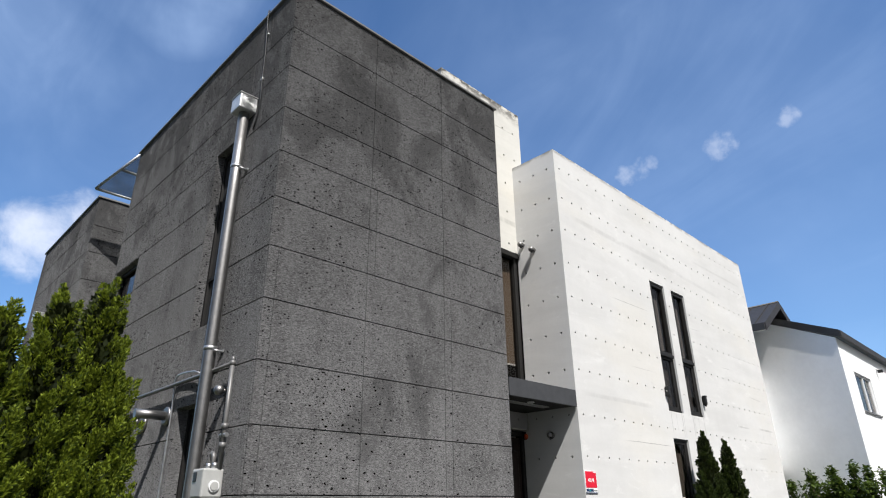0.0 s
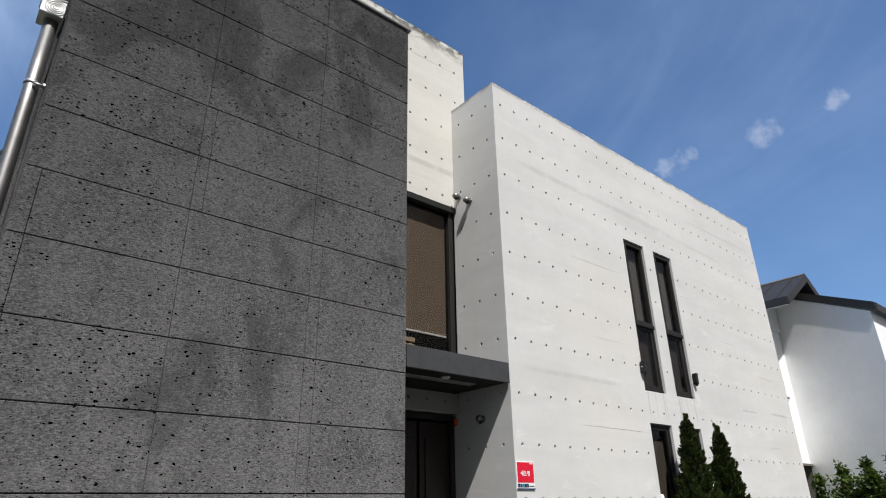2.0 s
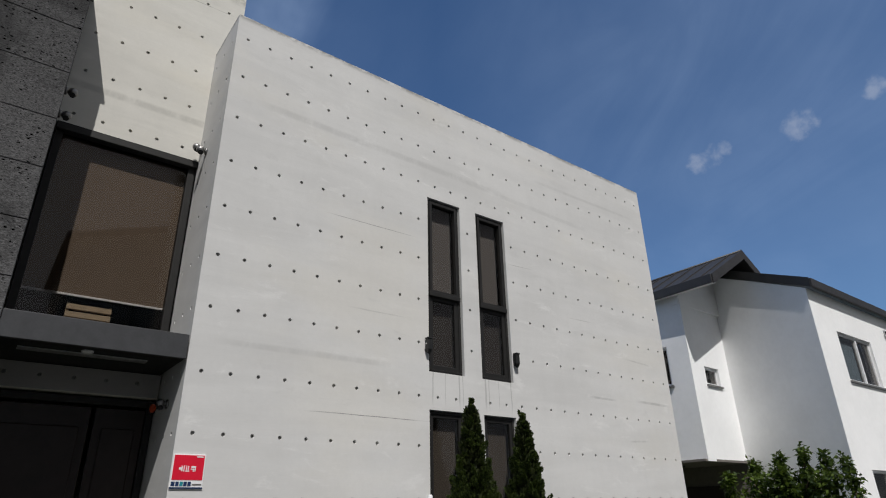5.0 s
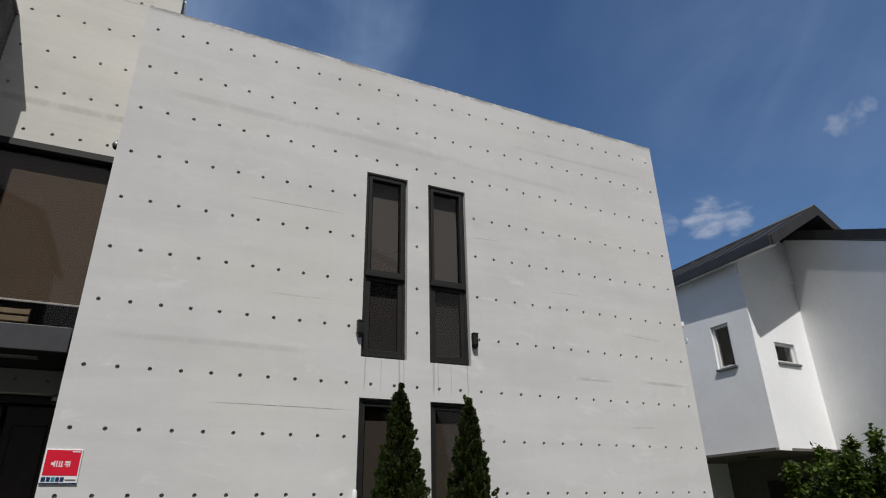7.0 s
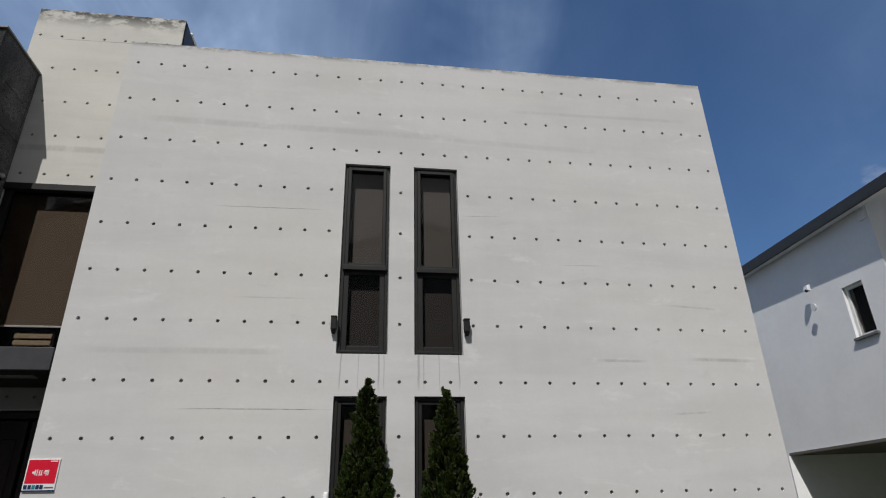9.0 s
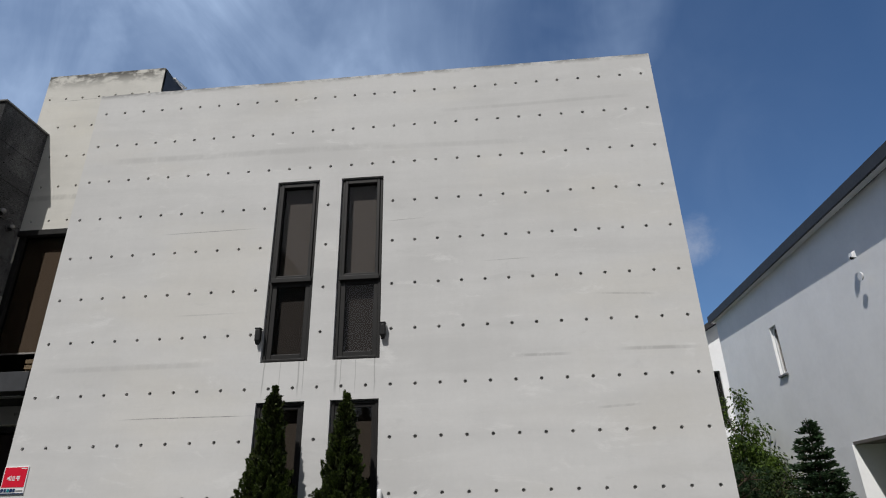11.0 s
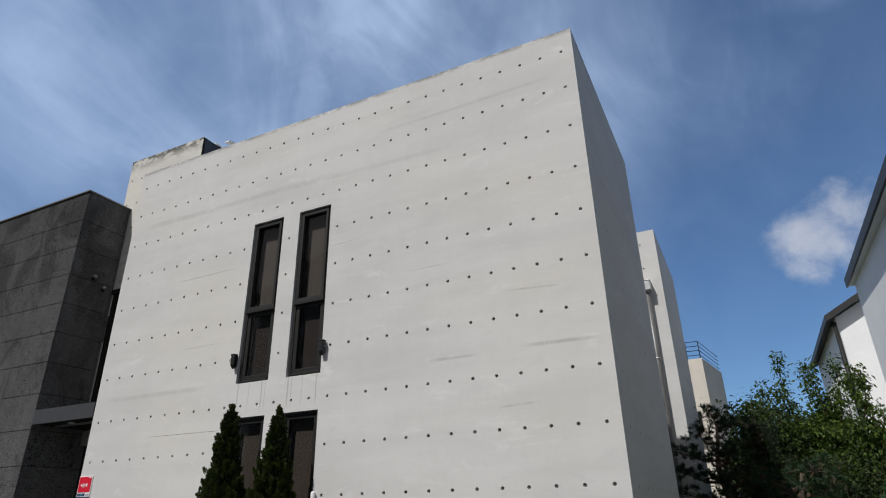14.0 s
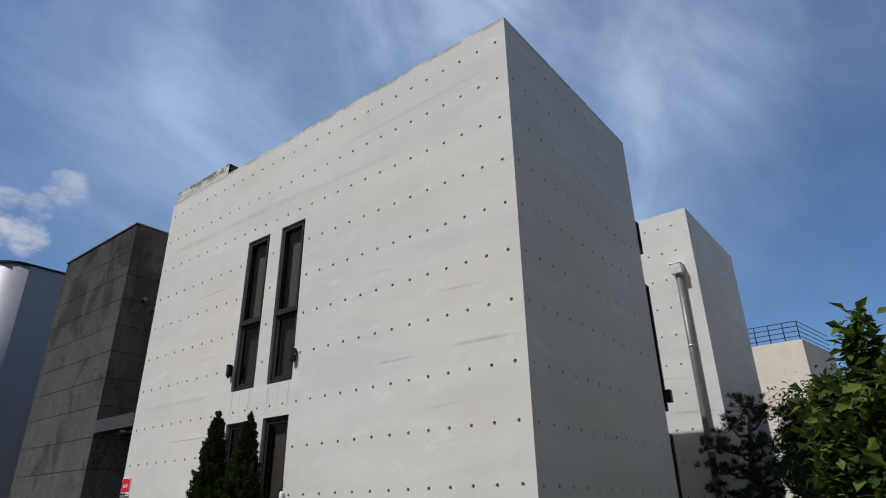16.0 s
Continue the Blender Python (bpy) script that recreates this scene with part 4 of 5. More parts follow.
part("barge_board", hull([(x, y, z + d) for x, z in ((RIDGE, RZ), (24.6, 6.55)) for y in (GY1 - 0.03, GY1) for d in (0.02, -0.24)]), M_ROOF, nb)
part("gable_soffit", hull([(x, y, z + d) for x, z in ((EX + 0.1, EZ - 0.17), (RIDGE, RZ - 0.2)) for y in (GY1 + 0.01, 7.3) for d in (0, -0.03)]), M_WALLPAINT, nb)
part("gable_wall", hull([(x, y, z) for y in (7.32, 7.5) for x, z in ((20.58, 6.5), (24.0, 6.5), (22.28, 7.72), (20.58, 6.8))]), M_WALLPAINT, nb)
part("roof", hull([(x, y, z + d) for x, y, z in ((21.79, 4.52, 6.58), (31.3, 4.52, 6.58), (31.3, 7.7, 8.05), (22.68, 7.7, 8.05)) for d in (0, -0.2)]), M_ROOF, nb)
part("gutter", box(21.78, 31.3, 4.46, 4.518, 6.39, 6.59, 0.008), M_ROOF, nb)
part("fascia", hull([(x + e, y, z) for x, y, hi, lo in ((21.76, 4.50, 6.61, 6.37), (22.645, 7.68, 8.1, 7.86)) for e in (0, 0.025) for z in (hi, lo)]), M_ROOF, nb)
vent = thing("wall_vent", "white hooded vent on the rendered wall", "vent", (20.5, 9.13, 5.72))
part("hood", hull([(20.5, 9.13 + s, 5.66) for s in (-0.07, 0.07)] + [(20.5, 9.13 + s, 5.8) for s in (-0.07, 0.07)] + [(20.43, 9.13 + s, 5.68) for s in (-0.06, 0.06)] + [(20.44, 9.13 + s, 5.78) for s in (-0.05, 0.05)]), M_PVC, vent)
part("opening", ball((20.45, 9.13, 5.68), 0.035), M_BLACK, vent)
cover_ = thing("round_vent_cover", "white round cover on the rendered wall", "vent", (20.5, 9.1, 5.28))
part("disc", tube([(20.5, 9.1, 5.30), (20.47, 9.1, 5.30)], 0.075, 18), M_PVC, cover_)
hook = thing("wall_camera", "small dark camera on the white wall", "camera", (26.4, 4.66, 5.93))
part("body", box(26.34, 26.46, 4.46, 4.61, 5.89, 5.99, 0.01), M_BLACK, hook)
part("bracket", box(26.38, 26.42, 4.61, 4.66, 5.91, 6.03, 0.004), M_STEEL_DULL, hook)

# second white house behind it
nc = thing("white_house", "white rendered house with dark eaves and downpipe", "house", (24, 24, 0))
oc = [(4.6, 5.3, 4.3, 5.9), (6.3, 6.9, 4.3, 5.9)]
render_wall(nc, (20.45, 28.1), (20.45, 20.7), 0, 7.0, oc)
render_wall(nc, (20.45, 20.7), (29, 20.7), 0, 7.0, [(1.0, 1.35, 4.4, 6.1)])
wall_window(nc, (20.45, 20.7), (29, 20.7), (1.0, 1.35, 4.4, 6.1), frame_mat=M_FRAME)
for o_ in oc:
    wall_window(nc, (20.45, 28.1), (20.45, 20.7), o_, frame_mat=M_FRAME)
part("gable", hull([(20.45, y, 6.95) for y in (20.72, 28)] + [(29, y, 6.95) for y in (20.72, 28)] + [(24.7, y, 9.3) for y in (20.72, 28)]), M_WALLPAINT, nc)
part("roof", roof_plane(20.15, 7.0, 24.7, 9.55, 20.4, 28.4, 0.2), M_ROOF, nc)
part("roof", roof_plane(24.7, 9.55, 29.3, 7.0, 20.4, 28.4, 0.2), M_ROOF, nc)
part("downpipe", tube([(20.38, 20.62, 0), (20.38, 20.62, 6.8)], 0.06), M_FRAME, nc)

# cream building with a roof railing far behind
cb = thing("cream_building", "cream rendered building with a dark roof railing", "house", (12, 30, 0))
CX, CY, CT = 16.16, 25.4, 7.2
part("wall", prism([(6, CY), (CX, CY), (CX + 0.55, CY + 3.5), (6, CY + 6)], 0, CT), M_CREAM, cb)
part("window", box(15.2, 15.75, CY - 0.03, CY + 0.05, 4.3, 5.1, 0.01), M_FRAME, cb)
part("awning", box(14.6, 16.0, CY - 0.25, CY, 4.0, 4.08, 0.01), M_FRAME, cb)
for k in range(9):
    part("post", tube([(CX - 0.05 - 0.5 * k, CY + 0.05, CT), (CX - 0.05 - 0.5 * k, CY + 0.05, CT + 0.72)], 0.02, 6), M_FRAME, cb)
for k in range(4):
    z = CT + 0.15 + 0.19 * k
    part("rail", tube([(11, CY + 0.05, z), (CX - 0.05, CY + 0.05, z), (CX + 0.5, CY + 3.4, z)], 0.014, 6), M_FRAME, cb)

# silver clad hall beyond the stone house, rounded at its corner
sb = thing("silver_hall", "hall with smooth silver metal cladding and a rounded corner", "building", (-9, 10, 0))
arc = [(-6.0 + 1.0 * math.sin(t), 6.5 - 1.0 * math.cos(t)) for t in [math.pi / 2 * k / 16 for k in range(17)]]
bm = prism([(-16, 5.5)] + arc + [(-5, 18), (-16, 18)], 0, 9.9)
for f in bm.faces:
    f.smooth = abs(f.normal.z) < 0.5 and f.calc_area() < 3
part("wall", bm, M_SILVER, sb)
part("coping", prism([(-16.04, 5.45)] + [(x + 0.04, y - 0.03) for x, y in arc] + [(-4.96, 18.04), (-16.04, 18.04)], 9.902, 9.98), M_FRAME, sb)

# houses across the road, behind the camera; their roofs show in the window panes
def house_opposite(label, x1, x2, eave, ridge, peak, chimney):
    h = thing("house_opposite", label, "house", ((x1 + x2) / 2, -20, 0), "houses across the road")
    part("wall", box(x1, x2, -24, -16, 0, eave), M_BRICKHOUSE, h)
    part("gable", hull([(x, y, z) for y in (-24, -16) for x, z in ((x1, eave), (x2, eave), (ridge, peak - 0.2))]), M_BRICKHOUSE, h)
    for xa, za in ((x1 - 0.4, eave - 0.15), (x2 + 0.4, eave - 0.15)):
        part("roof", hull([(x, y, z + d) for x, z in ((xa, za), (ridge, peak)) for y in (-24.4, -15.6) for d in (0, -0.22)]), M_ROOF, h)
    part("chimney", box(chimney, chimney + 0.7, -17.2, -16.5, eave, peak + 0.55), M_BRICKHOUSE, h)
    for k in range(3):
        for z in (1.0, 4.2, 7.6):
            xm = x1 + (x2 - x1) * (k + 0.5) / 3
            w = part("window", box(xm - 0.7, xm + 0.7, -16.02, -15.96, z, z + 1.4, 0.01), M_FRAME, h)
            part("window_sill", box(xm - 0.8, xm + 0.8, -16.02, -15.9, z - 0.07, z - 0.005, 0.006), M_GASPIPE, w)
    return h


house_opposite("beige rendered three-storey house with a low pitched dark roof", 8.2, 20.5, 13.4, 14.6, 15.6, 13.6)
house_opposite("beige rendered tall house with a low pitched dark roof", -9.0, 2.6, 14.6, -3.0, 16.9, -5.0)

# ---- fittings on the stone house ----


def flue(x, y, top, wall_x, r=0.062, box_h=0.2):
    """Tall steel flue up a west wall with a square hood at its head."""
    f = thing("steel_flue", "tall stainless steel flue pipe with a square hood", "pipe", (x, y, 0), "wall flues")
    n = 6
    part("pipe", tube([(x, y, top * k / n) for k in range(n + 1)], r, 22), M_STEEL, f)
    for z in (top - 0.75, top - 2.9, top - 5.0):
        if z > 0.3:
            part("joint_band", tube([(x, y, z - 0.02), (x, y, z + 0.02)], r + 0.005, 22), M_STEEL_DULL, f)
            part("bracket", tube([(x, y - r - 0.02, z - 0.03), (wall_x, y - r - 0.02, z - 0.03)], 0.012, 8), M_STEEL_DULL, f)
            part("bolt", tube([(x + 0.09, y - r - 0.05, z - 0.03), (x + 0.09, y - r + 0.01, z - 0.03)], 0.014, 8), M_STEEL_DULL, f)
    hood = part("hood", box(x - 0.12, x + 0.10, y - 0.12, y + 0.12, top, top + box_h, 0.012), M_FLUE, f, "pale square terminal box")
    for k in range(4):
        rr = 0.022 + 0.022 * k
        ring = [(x + rr * math.cos(a), y - 0.124, top + box_h / 2 + rr * math.sin(a)) for a in [2 * math.pi * j / 20 for j in range(21)]]
        part("ring", tube(ring, 0.004, 6, cap=False), M_STEEL_DULL, hood)
    part("lid", box(x - 0.13, x + 0.10, y - 0.13, y + 0.13, top + box_h, top + box_h + 0.012, 0.004), M_FLUE, hood)
    return f


flue(2.56, 6.03, 6.03, 2.66)
flue(2.56, 15.05, 5.35, 2.66, 0.062)

lead = thing("lightning_cable", "thin dark cable from the roof edge down the stone wall", "cable", (2.64, 5.85, 5.8))
part("wire", tube([(2.70, 5.86, 7.57), (2.625, 5.86, 7.60), (2.62, 5.855, 7.5), (2.645, 5.85, 6.9), (2.64, 5.83, 6.4), (2.645, 5.81, 6.06), (2.64, 5.86, 5.86), (2.64, 5.90, 5.78)], 0.009, 7), M_BLACK, lead)
for z in (7.2, 6.5):
    part("clip", box(2.636, 2.659, 5.82, 5.87, z - 0.012, z + 0.012, 0.003), M_STEEL_DULL, lead)

gas = thing("gas_pipe", "grey painted gas pipe with elbow along the stone wall", "pipe", (2.6, 5.56, 0))
part("riser", tube([(2.6, 5.56, 1.95), (2.6, 5.56, 2.9)], 0.021), M_GASPIPE, gas)
part("elbow", ball((2.6, 5.56, 2.91), 0.031), M_GASPIPE, gas)
part("elbow_plug", tube([(2.6, 5.56, 2.92), (2.6, 5.56, 2.97)], 0.016, 8), M_GASPIPE, gas)
part("run", tube([(2.6, 5.56, 2.91), (2.6, 6.0, 2.9), (2.6, 7.0, 2.895), (2.6, 10.3, 2.89)], 0.018), M_GASPIPE, gas)
for z in (2.15, 2.32):
    part("coupling", tube([(2.6, 5.56, z - 0.025), (2.6, 5.56, z + 0.025)], 0.032, 12), M_GASPIPE, gas)
part("valve", tube([(2.6, 5.50, 2.24), (2.6, 5.62, 2.24)], 0.02, 10), M_STEEL_DULL, gas)
part("return_bend", tube([(2.58, 5.72, 1.96)] + [(2.58, 5.70 + 0.04 * math.cos(a), 2.05 + 0.04 * math.sin(a)) for a in (0, 0.8, 1.6, 2.4, 3.1)] + [(2.58, 5.66, 1.96)], 0.02), M_GASPIPE, gas)
for y in (6.9, 8.2, 9.4):
    part("clip", tube([(2.6, y, 2.895), (2.66, y, 2.91)], 0.012, 8), M_STEEL_DULL, gas)

meter = thing("gas_meter", "light grey wall-mounted gas meter box", "meter", (2.55, 5.66, 1.6))
part("case", box(2.45, 2.645, 5.55, 5.78, 1.70, 1.95, 0.018), M_METER, meter)
part("base", box(2.475, 2.645, 5.57, 5.76, 1.60, 1.70, 0.015), M_METER, meter)
part("display", box(2.444, 2.452, 5.67, 5.74, 1.84, 1.92, 0.003), M_BLACK, meter, "dark display window")
dial = part("dial", tube([(2.56, 5.555, 1.80), (2.56, 5.535, 1.80)], 0.05, 20), M_SIGN, meter, "round white dial cover")
part("dial_rim", tube([(2.56, 5.535, 1.80), (2.56, 5.527, 1.80)], 0.036, 20), M_METER, dial)
part("union", tube([(2.57, 5.60, 1.95), (2.57, 5.60, 2.0)], 0.026, 10), M_STEEL_DULL, meter)
part("union", tube([(2.57, 5.72, 1.95), (2.57, 5.72, 2.0)], 0.026, 10), M_STEEL_DULL, meter)

cond = thing("cable_conduit", "thin flexible metal conduit hanging down the stone wall", "cable", (2.63, 6.9, 0))
pts = [(2.62, 6.33, 2.93), (2.62, 6.5, 2.98), (2.62, 6.75, 3.0), (2.62, 6.93, 3.0), (2.62, 6.985, 2.95), (2.63, 6.99, 2.8), (2.64, 6.99, 2.2), (2.63, 6.95, 1.4), (2.64, 6.93, 0.1)]
part("hose", tube(pts, 0.011, 8), M_STEEL_DULL, cond)

for y, z, length in ((7.14, 2.58, 0.36), (7.85, 2.56, 0.36)):
    v = thing("exhaust_pipe", "stainless steel exhaust pipe stub with a round wall flange", "pipe", (2.5, y, z), "exhaust stubs")
    part("flange", tube([(2.658, y, z), (2.63, y, z), (2.62, y, z)], [0.105, 0.10, 0.085], 26), M_STEEL, v)
    part("stub", tube([(2.62, y, z), (2.66 - length, y, z)], 0.05, 20), M_STEEL, v)
    part("drip_cap", tube([(2.66 - length + 0.04, y, z - 0.045), (2.66 - length + 0.04, y, z - 0.13)], 0.016, 10), M_STEEL, v)

globe = thing("wall_lamp", "small round steel wall lamp", "lamp", (2.66, 5.72, 2.66), "wall spot lamps")
part("stem", tube([(2.66, 5.73, 2.67), (2.60, 5.73, 2.67)], 0.02, 10), M_STEEL, globe)
part("head", ball((2.575, 5.73, 2.67), 0.05), M_STEEL, globe)

# ---- spot lamps, wall lights and sign ----


def spot(p, out, r=0.05, label="round stainless steel spot lamp on a short arm"):
    """Ball-shaped spot on a wall; out: unit way from the wall."""
    p, out = Vector(p), Vector(out)
    s = thing("spot_lamp", label, "lamp", p, "wall spot lamps")
    part("rosette", tube([p, p + out * 0.02], 0.045, 16), M_STEEL, s)
    part("arm", tube([p, p + out * 0.06], 0.018, 10), M_STEEL, s)
    part("head", ball(p + out * 0.075, r), M_STEEL, s)
    part("lens", tube([p + out * 0.075 + Vector((0, -0.02, -0.04)), p + out * 0.075 + Vector((0, -0.028, -0.053))], r * 0.62, 14), M_BLACK, s)
    return s


spot((7.9, 6.02, 5.86), (-1, 0, 0))
spot((7.9, 5.79, 5.70), (-1, 0, 0))
spot((7.9, 5.70, 2.60), (-1, 0, 0), 0.045)
spot((6.32, 5.66, 5.83), (1, 0, 0))
spot((6.32, 5.90, 5.67), (1, 0, 0))

for x, s in ((10.832, -1), (12.392, 1)):
    a = thing("wall_light", "small black box light beside the tall window", "lamp", (x, FRONT, 3.4), "black box lights")
    part("bracket", box(x - 0.018, x + 0.018, FRONT - 0.02, FRONT + 0.004, 3.44, 3.60, 0.004), M_BLACK, a)
    part("housing", box(x - 0.036, x + 0.036, FRONT - 0.085, FRONT - 0.018, 3.45, 3.60, 0.014), M_BLACK, a)
    part("visor", box(x - 0.038, x + 0.038, FRONT - 0.092, FRONT - 0.014, 3.595, 3.618, 0.008), M_BLACK, a)
    part("screw", tube([(x + s * 0.034, FRONT - 0.05, 3.53), (x + s * 0.05, FRONT - 0.05, 3.53)], 0.01, 8), M_STEEL_DULL, a)
    part("foot", hull([(x - 0.03, FRONT - 0.08, 3.452), (x + 0.03, FRONT - 0.08, 3.452), (x - 0.03, FRONT - 0.02, 3.452), (x + 0.03, FRONT - 0.02, 3.452), (x - 0.018, FRONT - 0.05, 3.405), (x + 0.018, FRONT - 0.05, 3.405)]), M_BLACK, a)
for x in (10.845, 12.385):
    a = thing("intercom_post", "small white rounded fitting beside the lower window", "fitting", (x, FRONT, 1.5), "white fittings")
    part("tube_body", tube([(x, FRONT - 0.035, 1.42), (x, FRONT - 0.035, 1.70), (x, FRONT - 0.035, 1.72)], [0.028, 0.028, 0.016], 14), M_SIGN, a)
    part("back_plate", box(x - 0.02, x + 0.02, FRONT - 0.012, FRONT, 1.44, 1.68, 0.003), M_SIGN, a)

sign = thing("alarm_sign", "red and white security company sign on the wall", "sign", (8.05, FRONT, 1.77))
SX1, SX2, SZ1, SZ2, SY = 7.905, 8.205, 1.77, 2.075, FRONT - 0.012
part("board", box(SX1, SX2, SY, FRONT, SZ1, SZ2, 0.003), M_SIGN, sign)
part("red_field", box(SX1 + 0.012, SX2 - 0.012, SY - 0.003, SY, SZ1 + 0.075, SZ2 - 0.010), M_RED, sign, "red printed field")
cx = SX1 + 0.15
for dx, w, h, dz in ((-0.058, 0.010, 0.05, 0), (-0.074, 0.022, 0.022, 0), (-0.040, 0.008, 0.055, 0), (-0.018, 0.008, 0.04, 0.004), (0.0, 0.008, 0.04, 0.004), (-0.009, 0.04, 0.008, -0.022), (0.040, 0.03, 0.018, 0.014), (0.040, 0.042, 0.008, -0.004), (0.062, 0.008, 0.05, 0.0), (0.045, 0.008, 0.02, -0.018)):
    z = SZ1 + 0.175 + dz
    part("glyph_bar", box(cx + dx - w / 2, cx + dx + w / 2, SY - 0.005, SY - 0.003, z - h / 2, z + h / 2), M_SIGN, sign)
part("small_bar", box(SX2 - 0.085, SX2 - 0.02, SY - 0.005, SY - 0.003, SZ2 - 0.028, SZ2 - 0.018), M_SIGN, sign)
for k, (x1, x2, mat) in enumerate(((0.012, 0.045, M_NAVY), (0.052, 0.082, M_NAVY), (0.089, 0.118, M_TEAL), (0.124, 0.154, M_NAVY), (0.160, 0.19, M_NAVY))):
    part("mark_bar", box(SX1 + x1, SX1 + x2, SY - 0.003, SY, SZ1 + 0.022, SZ1 + 0.060), mat, sign)
part("small_bar", box(SX1 + 0.20, SX1 + 0.285, SY - 0.003, SY, SZ1 + 0.030, SZ1 + 0.042), M_GASPIPE, sign)
part("foot_line", box(SX1, SX2, SY - 0.003, SY, SZ1, SZ1 + 0.012), M_NAVY, sign)

# ---- roof glazing ----


def glass_roof(name, label, a, b, c, d):
    """Sloping sheet of glass in a thin frame with one bar across; corners in order."""
    a, b, c, d = [Vector(p) for p in (a, b, c, d)]
    g = thing(name, label, "glass canopy", (a + b + c + d) / 4, "roof glass canopies")
    n = (b - a).cross(d - a).normalized()
    part("pane", hull([p + n * s for p in (a, b, c, d) for s in (-0.005, 0.005)]), M_CLEAR, g)
    for p, q in ((a, b), (b, c), (c, d), (d, a), ((a + b) / 2, (d + c) / 2)):
        part("bar", tube([p, q], 0.028, 6), M_STEEL_DULL, g)
    return g


west = glass_roof("glass_canopy", "sloping glass canopy in a steel frame on the roof", (2.43, 12.15, 7.42), (2.95, 11.3, 8.12), (4.6, 11.3, 8.12), (4.1, 12.15, 7.42))
for p, q in (((2.95, 11.3, 6.9), (2.95, 11.3, 8.12)), ((4.55, 11.3, 6.9), (4.55, 11.3, 8.12))):
    part("post", tube([p, q], 0.03, 8), M_STEEL_DULL, west)
fin = thing("roof_plank", "pale board on a post above the tower roof", "board", (7.6, 7.5, 8.83))
part("post", tube([(7.6, 7.55, 8.83), (7.6, 7.55, 9.66)], 0.02, 8), M_STEEL_DULL, fin)
part("board", hull([(7.52 + e, 7.3 + d, 9.58 + f) for e in (0, 0.14) for d, f in ((0, 0), (0, 0.03), (0.45, 0.12), (0.45, 0.15))]), M_SIGN, fin)

# ---- flue on the rear concrete wing ----
rf = thing("steel_flue", "stainless steel flue with a square hood on pale concrete", "pipe", (15.86, 12.2, 0), "wall flues")
part("pipe", tube([(15.87, 12.2, 0), (15.87, 12.2, 2), (15.87, 12.2, 4), (15.87, 12.2, 5.96)], 0.062, 20), M_GASPIPE, rf)
hood = part("hood", box(15.76, 15.98, 12.08, 12.29, 5.94, 6.16, 0.012), M_FLUE, rf, "pale square terminal box")
part("lid", box(15.75, 15.99, 12.07, 12.295, 6.16, 6.172, 0.004), M_FLUE, hood)
for z in (2.4, 4.4, 5.9):
    part("joint_band", tube([(15.87, 12.2, z), (15.87, 12.2, z + 0.04)], 0.067, 20), M_STEEL_DULL, rf)
    part("bracket", tube([(15.8, 12.2, z), (15.8, 12.3, z)], 0.012, 8), M_STEEL_DULL, rf)

# ---- plants ----
rng = np.random.default_rng(7)


def unit(v):
    return v / np.maximum(np.linalg.norm(v, axis=1, keepdims=True), 1e-9)


def leaves_mesh(name, base, way, length, width, curl=0.25, flip=None):
    """Mesh of single leaves: pointed blades folded along the middle, one island each."""
    n = len(base)
    way = unit(way)
    side = unit(np.cross(way, rng.normal(size=(n, 3)) if flip is None else flip))
    up = np.cross(side, way)
    L, Wd = length[:, None], width[:, None]
    v = np.empty((n, 5, 3))
    v[:, 0] = base
    v[:, 1] = base + way * L * 0.45 + side * Wd + up * Wd * curl
    v[:, 2] = base + way * L * 0.5 - up * L * 0.02
    v[:, 3] = base + way * L * 0.45 - side * Wd + up * Wd * curl
    v[:, 4] = base + way * L - up * L * curl * 0.35
    v = v.reshape(-1, 3)
    i = np.arange(n)[:, None] * 5
    f = np.concatenate([i + np.array([[0, 2, 1]]), i + np.array([[0, 3, 2]]), i + np.array([[1, 2, 4]]), i + np.array([[2, 3, 4]])])
    me = bpy.data.meshes.new(name)
    me.from_pydata(v.tolist(), [], f.tolist())
    return me


def sprays_mesh(name, base, way, length, width):
    """Mesh of small flat sprays, two triangles each."""
    n = len(base)
    way = unit(way)
    side = unit(np.cross(way, rng.normal(size=(n, 3)))) * width[:, None]
    v = np.stack([base, base + way * length[:, None] * 0.5 + side, base + way * length[:, None], base + way * length[:, None] * 0.5 - side], 1).reshape(-1, 3)
    i = np.arange(n)[:, None] * 4
    me = bpy.data.meshes.new(name)
    me.from_pydata(v.tolist(), [], (i + np.array([[0, 1, 2, 3]])).tolist())
    return me


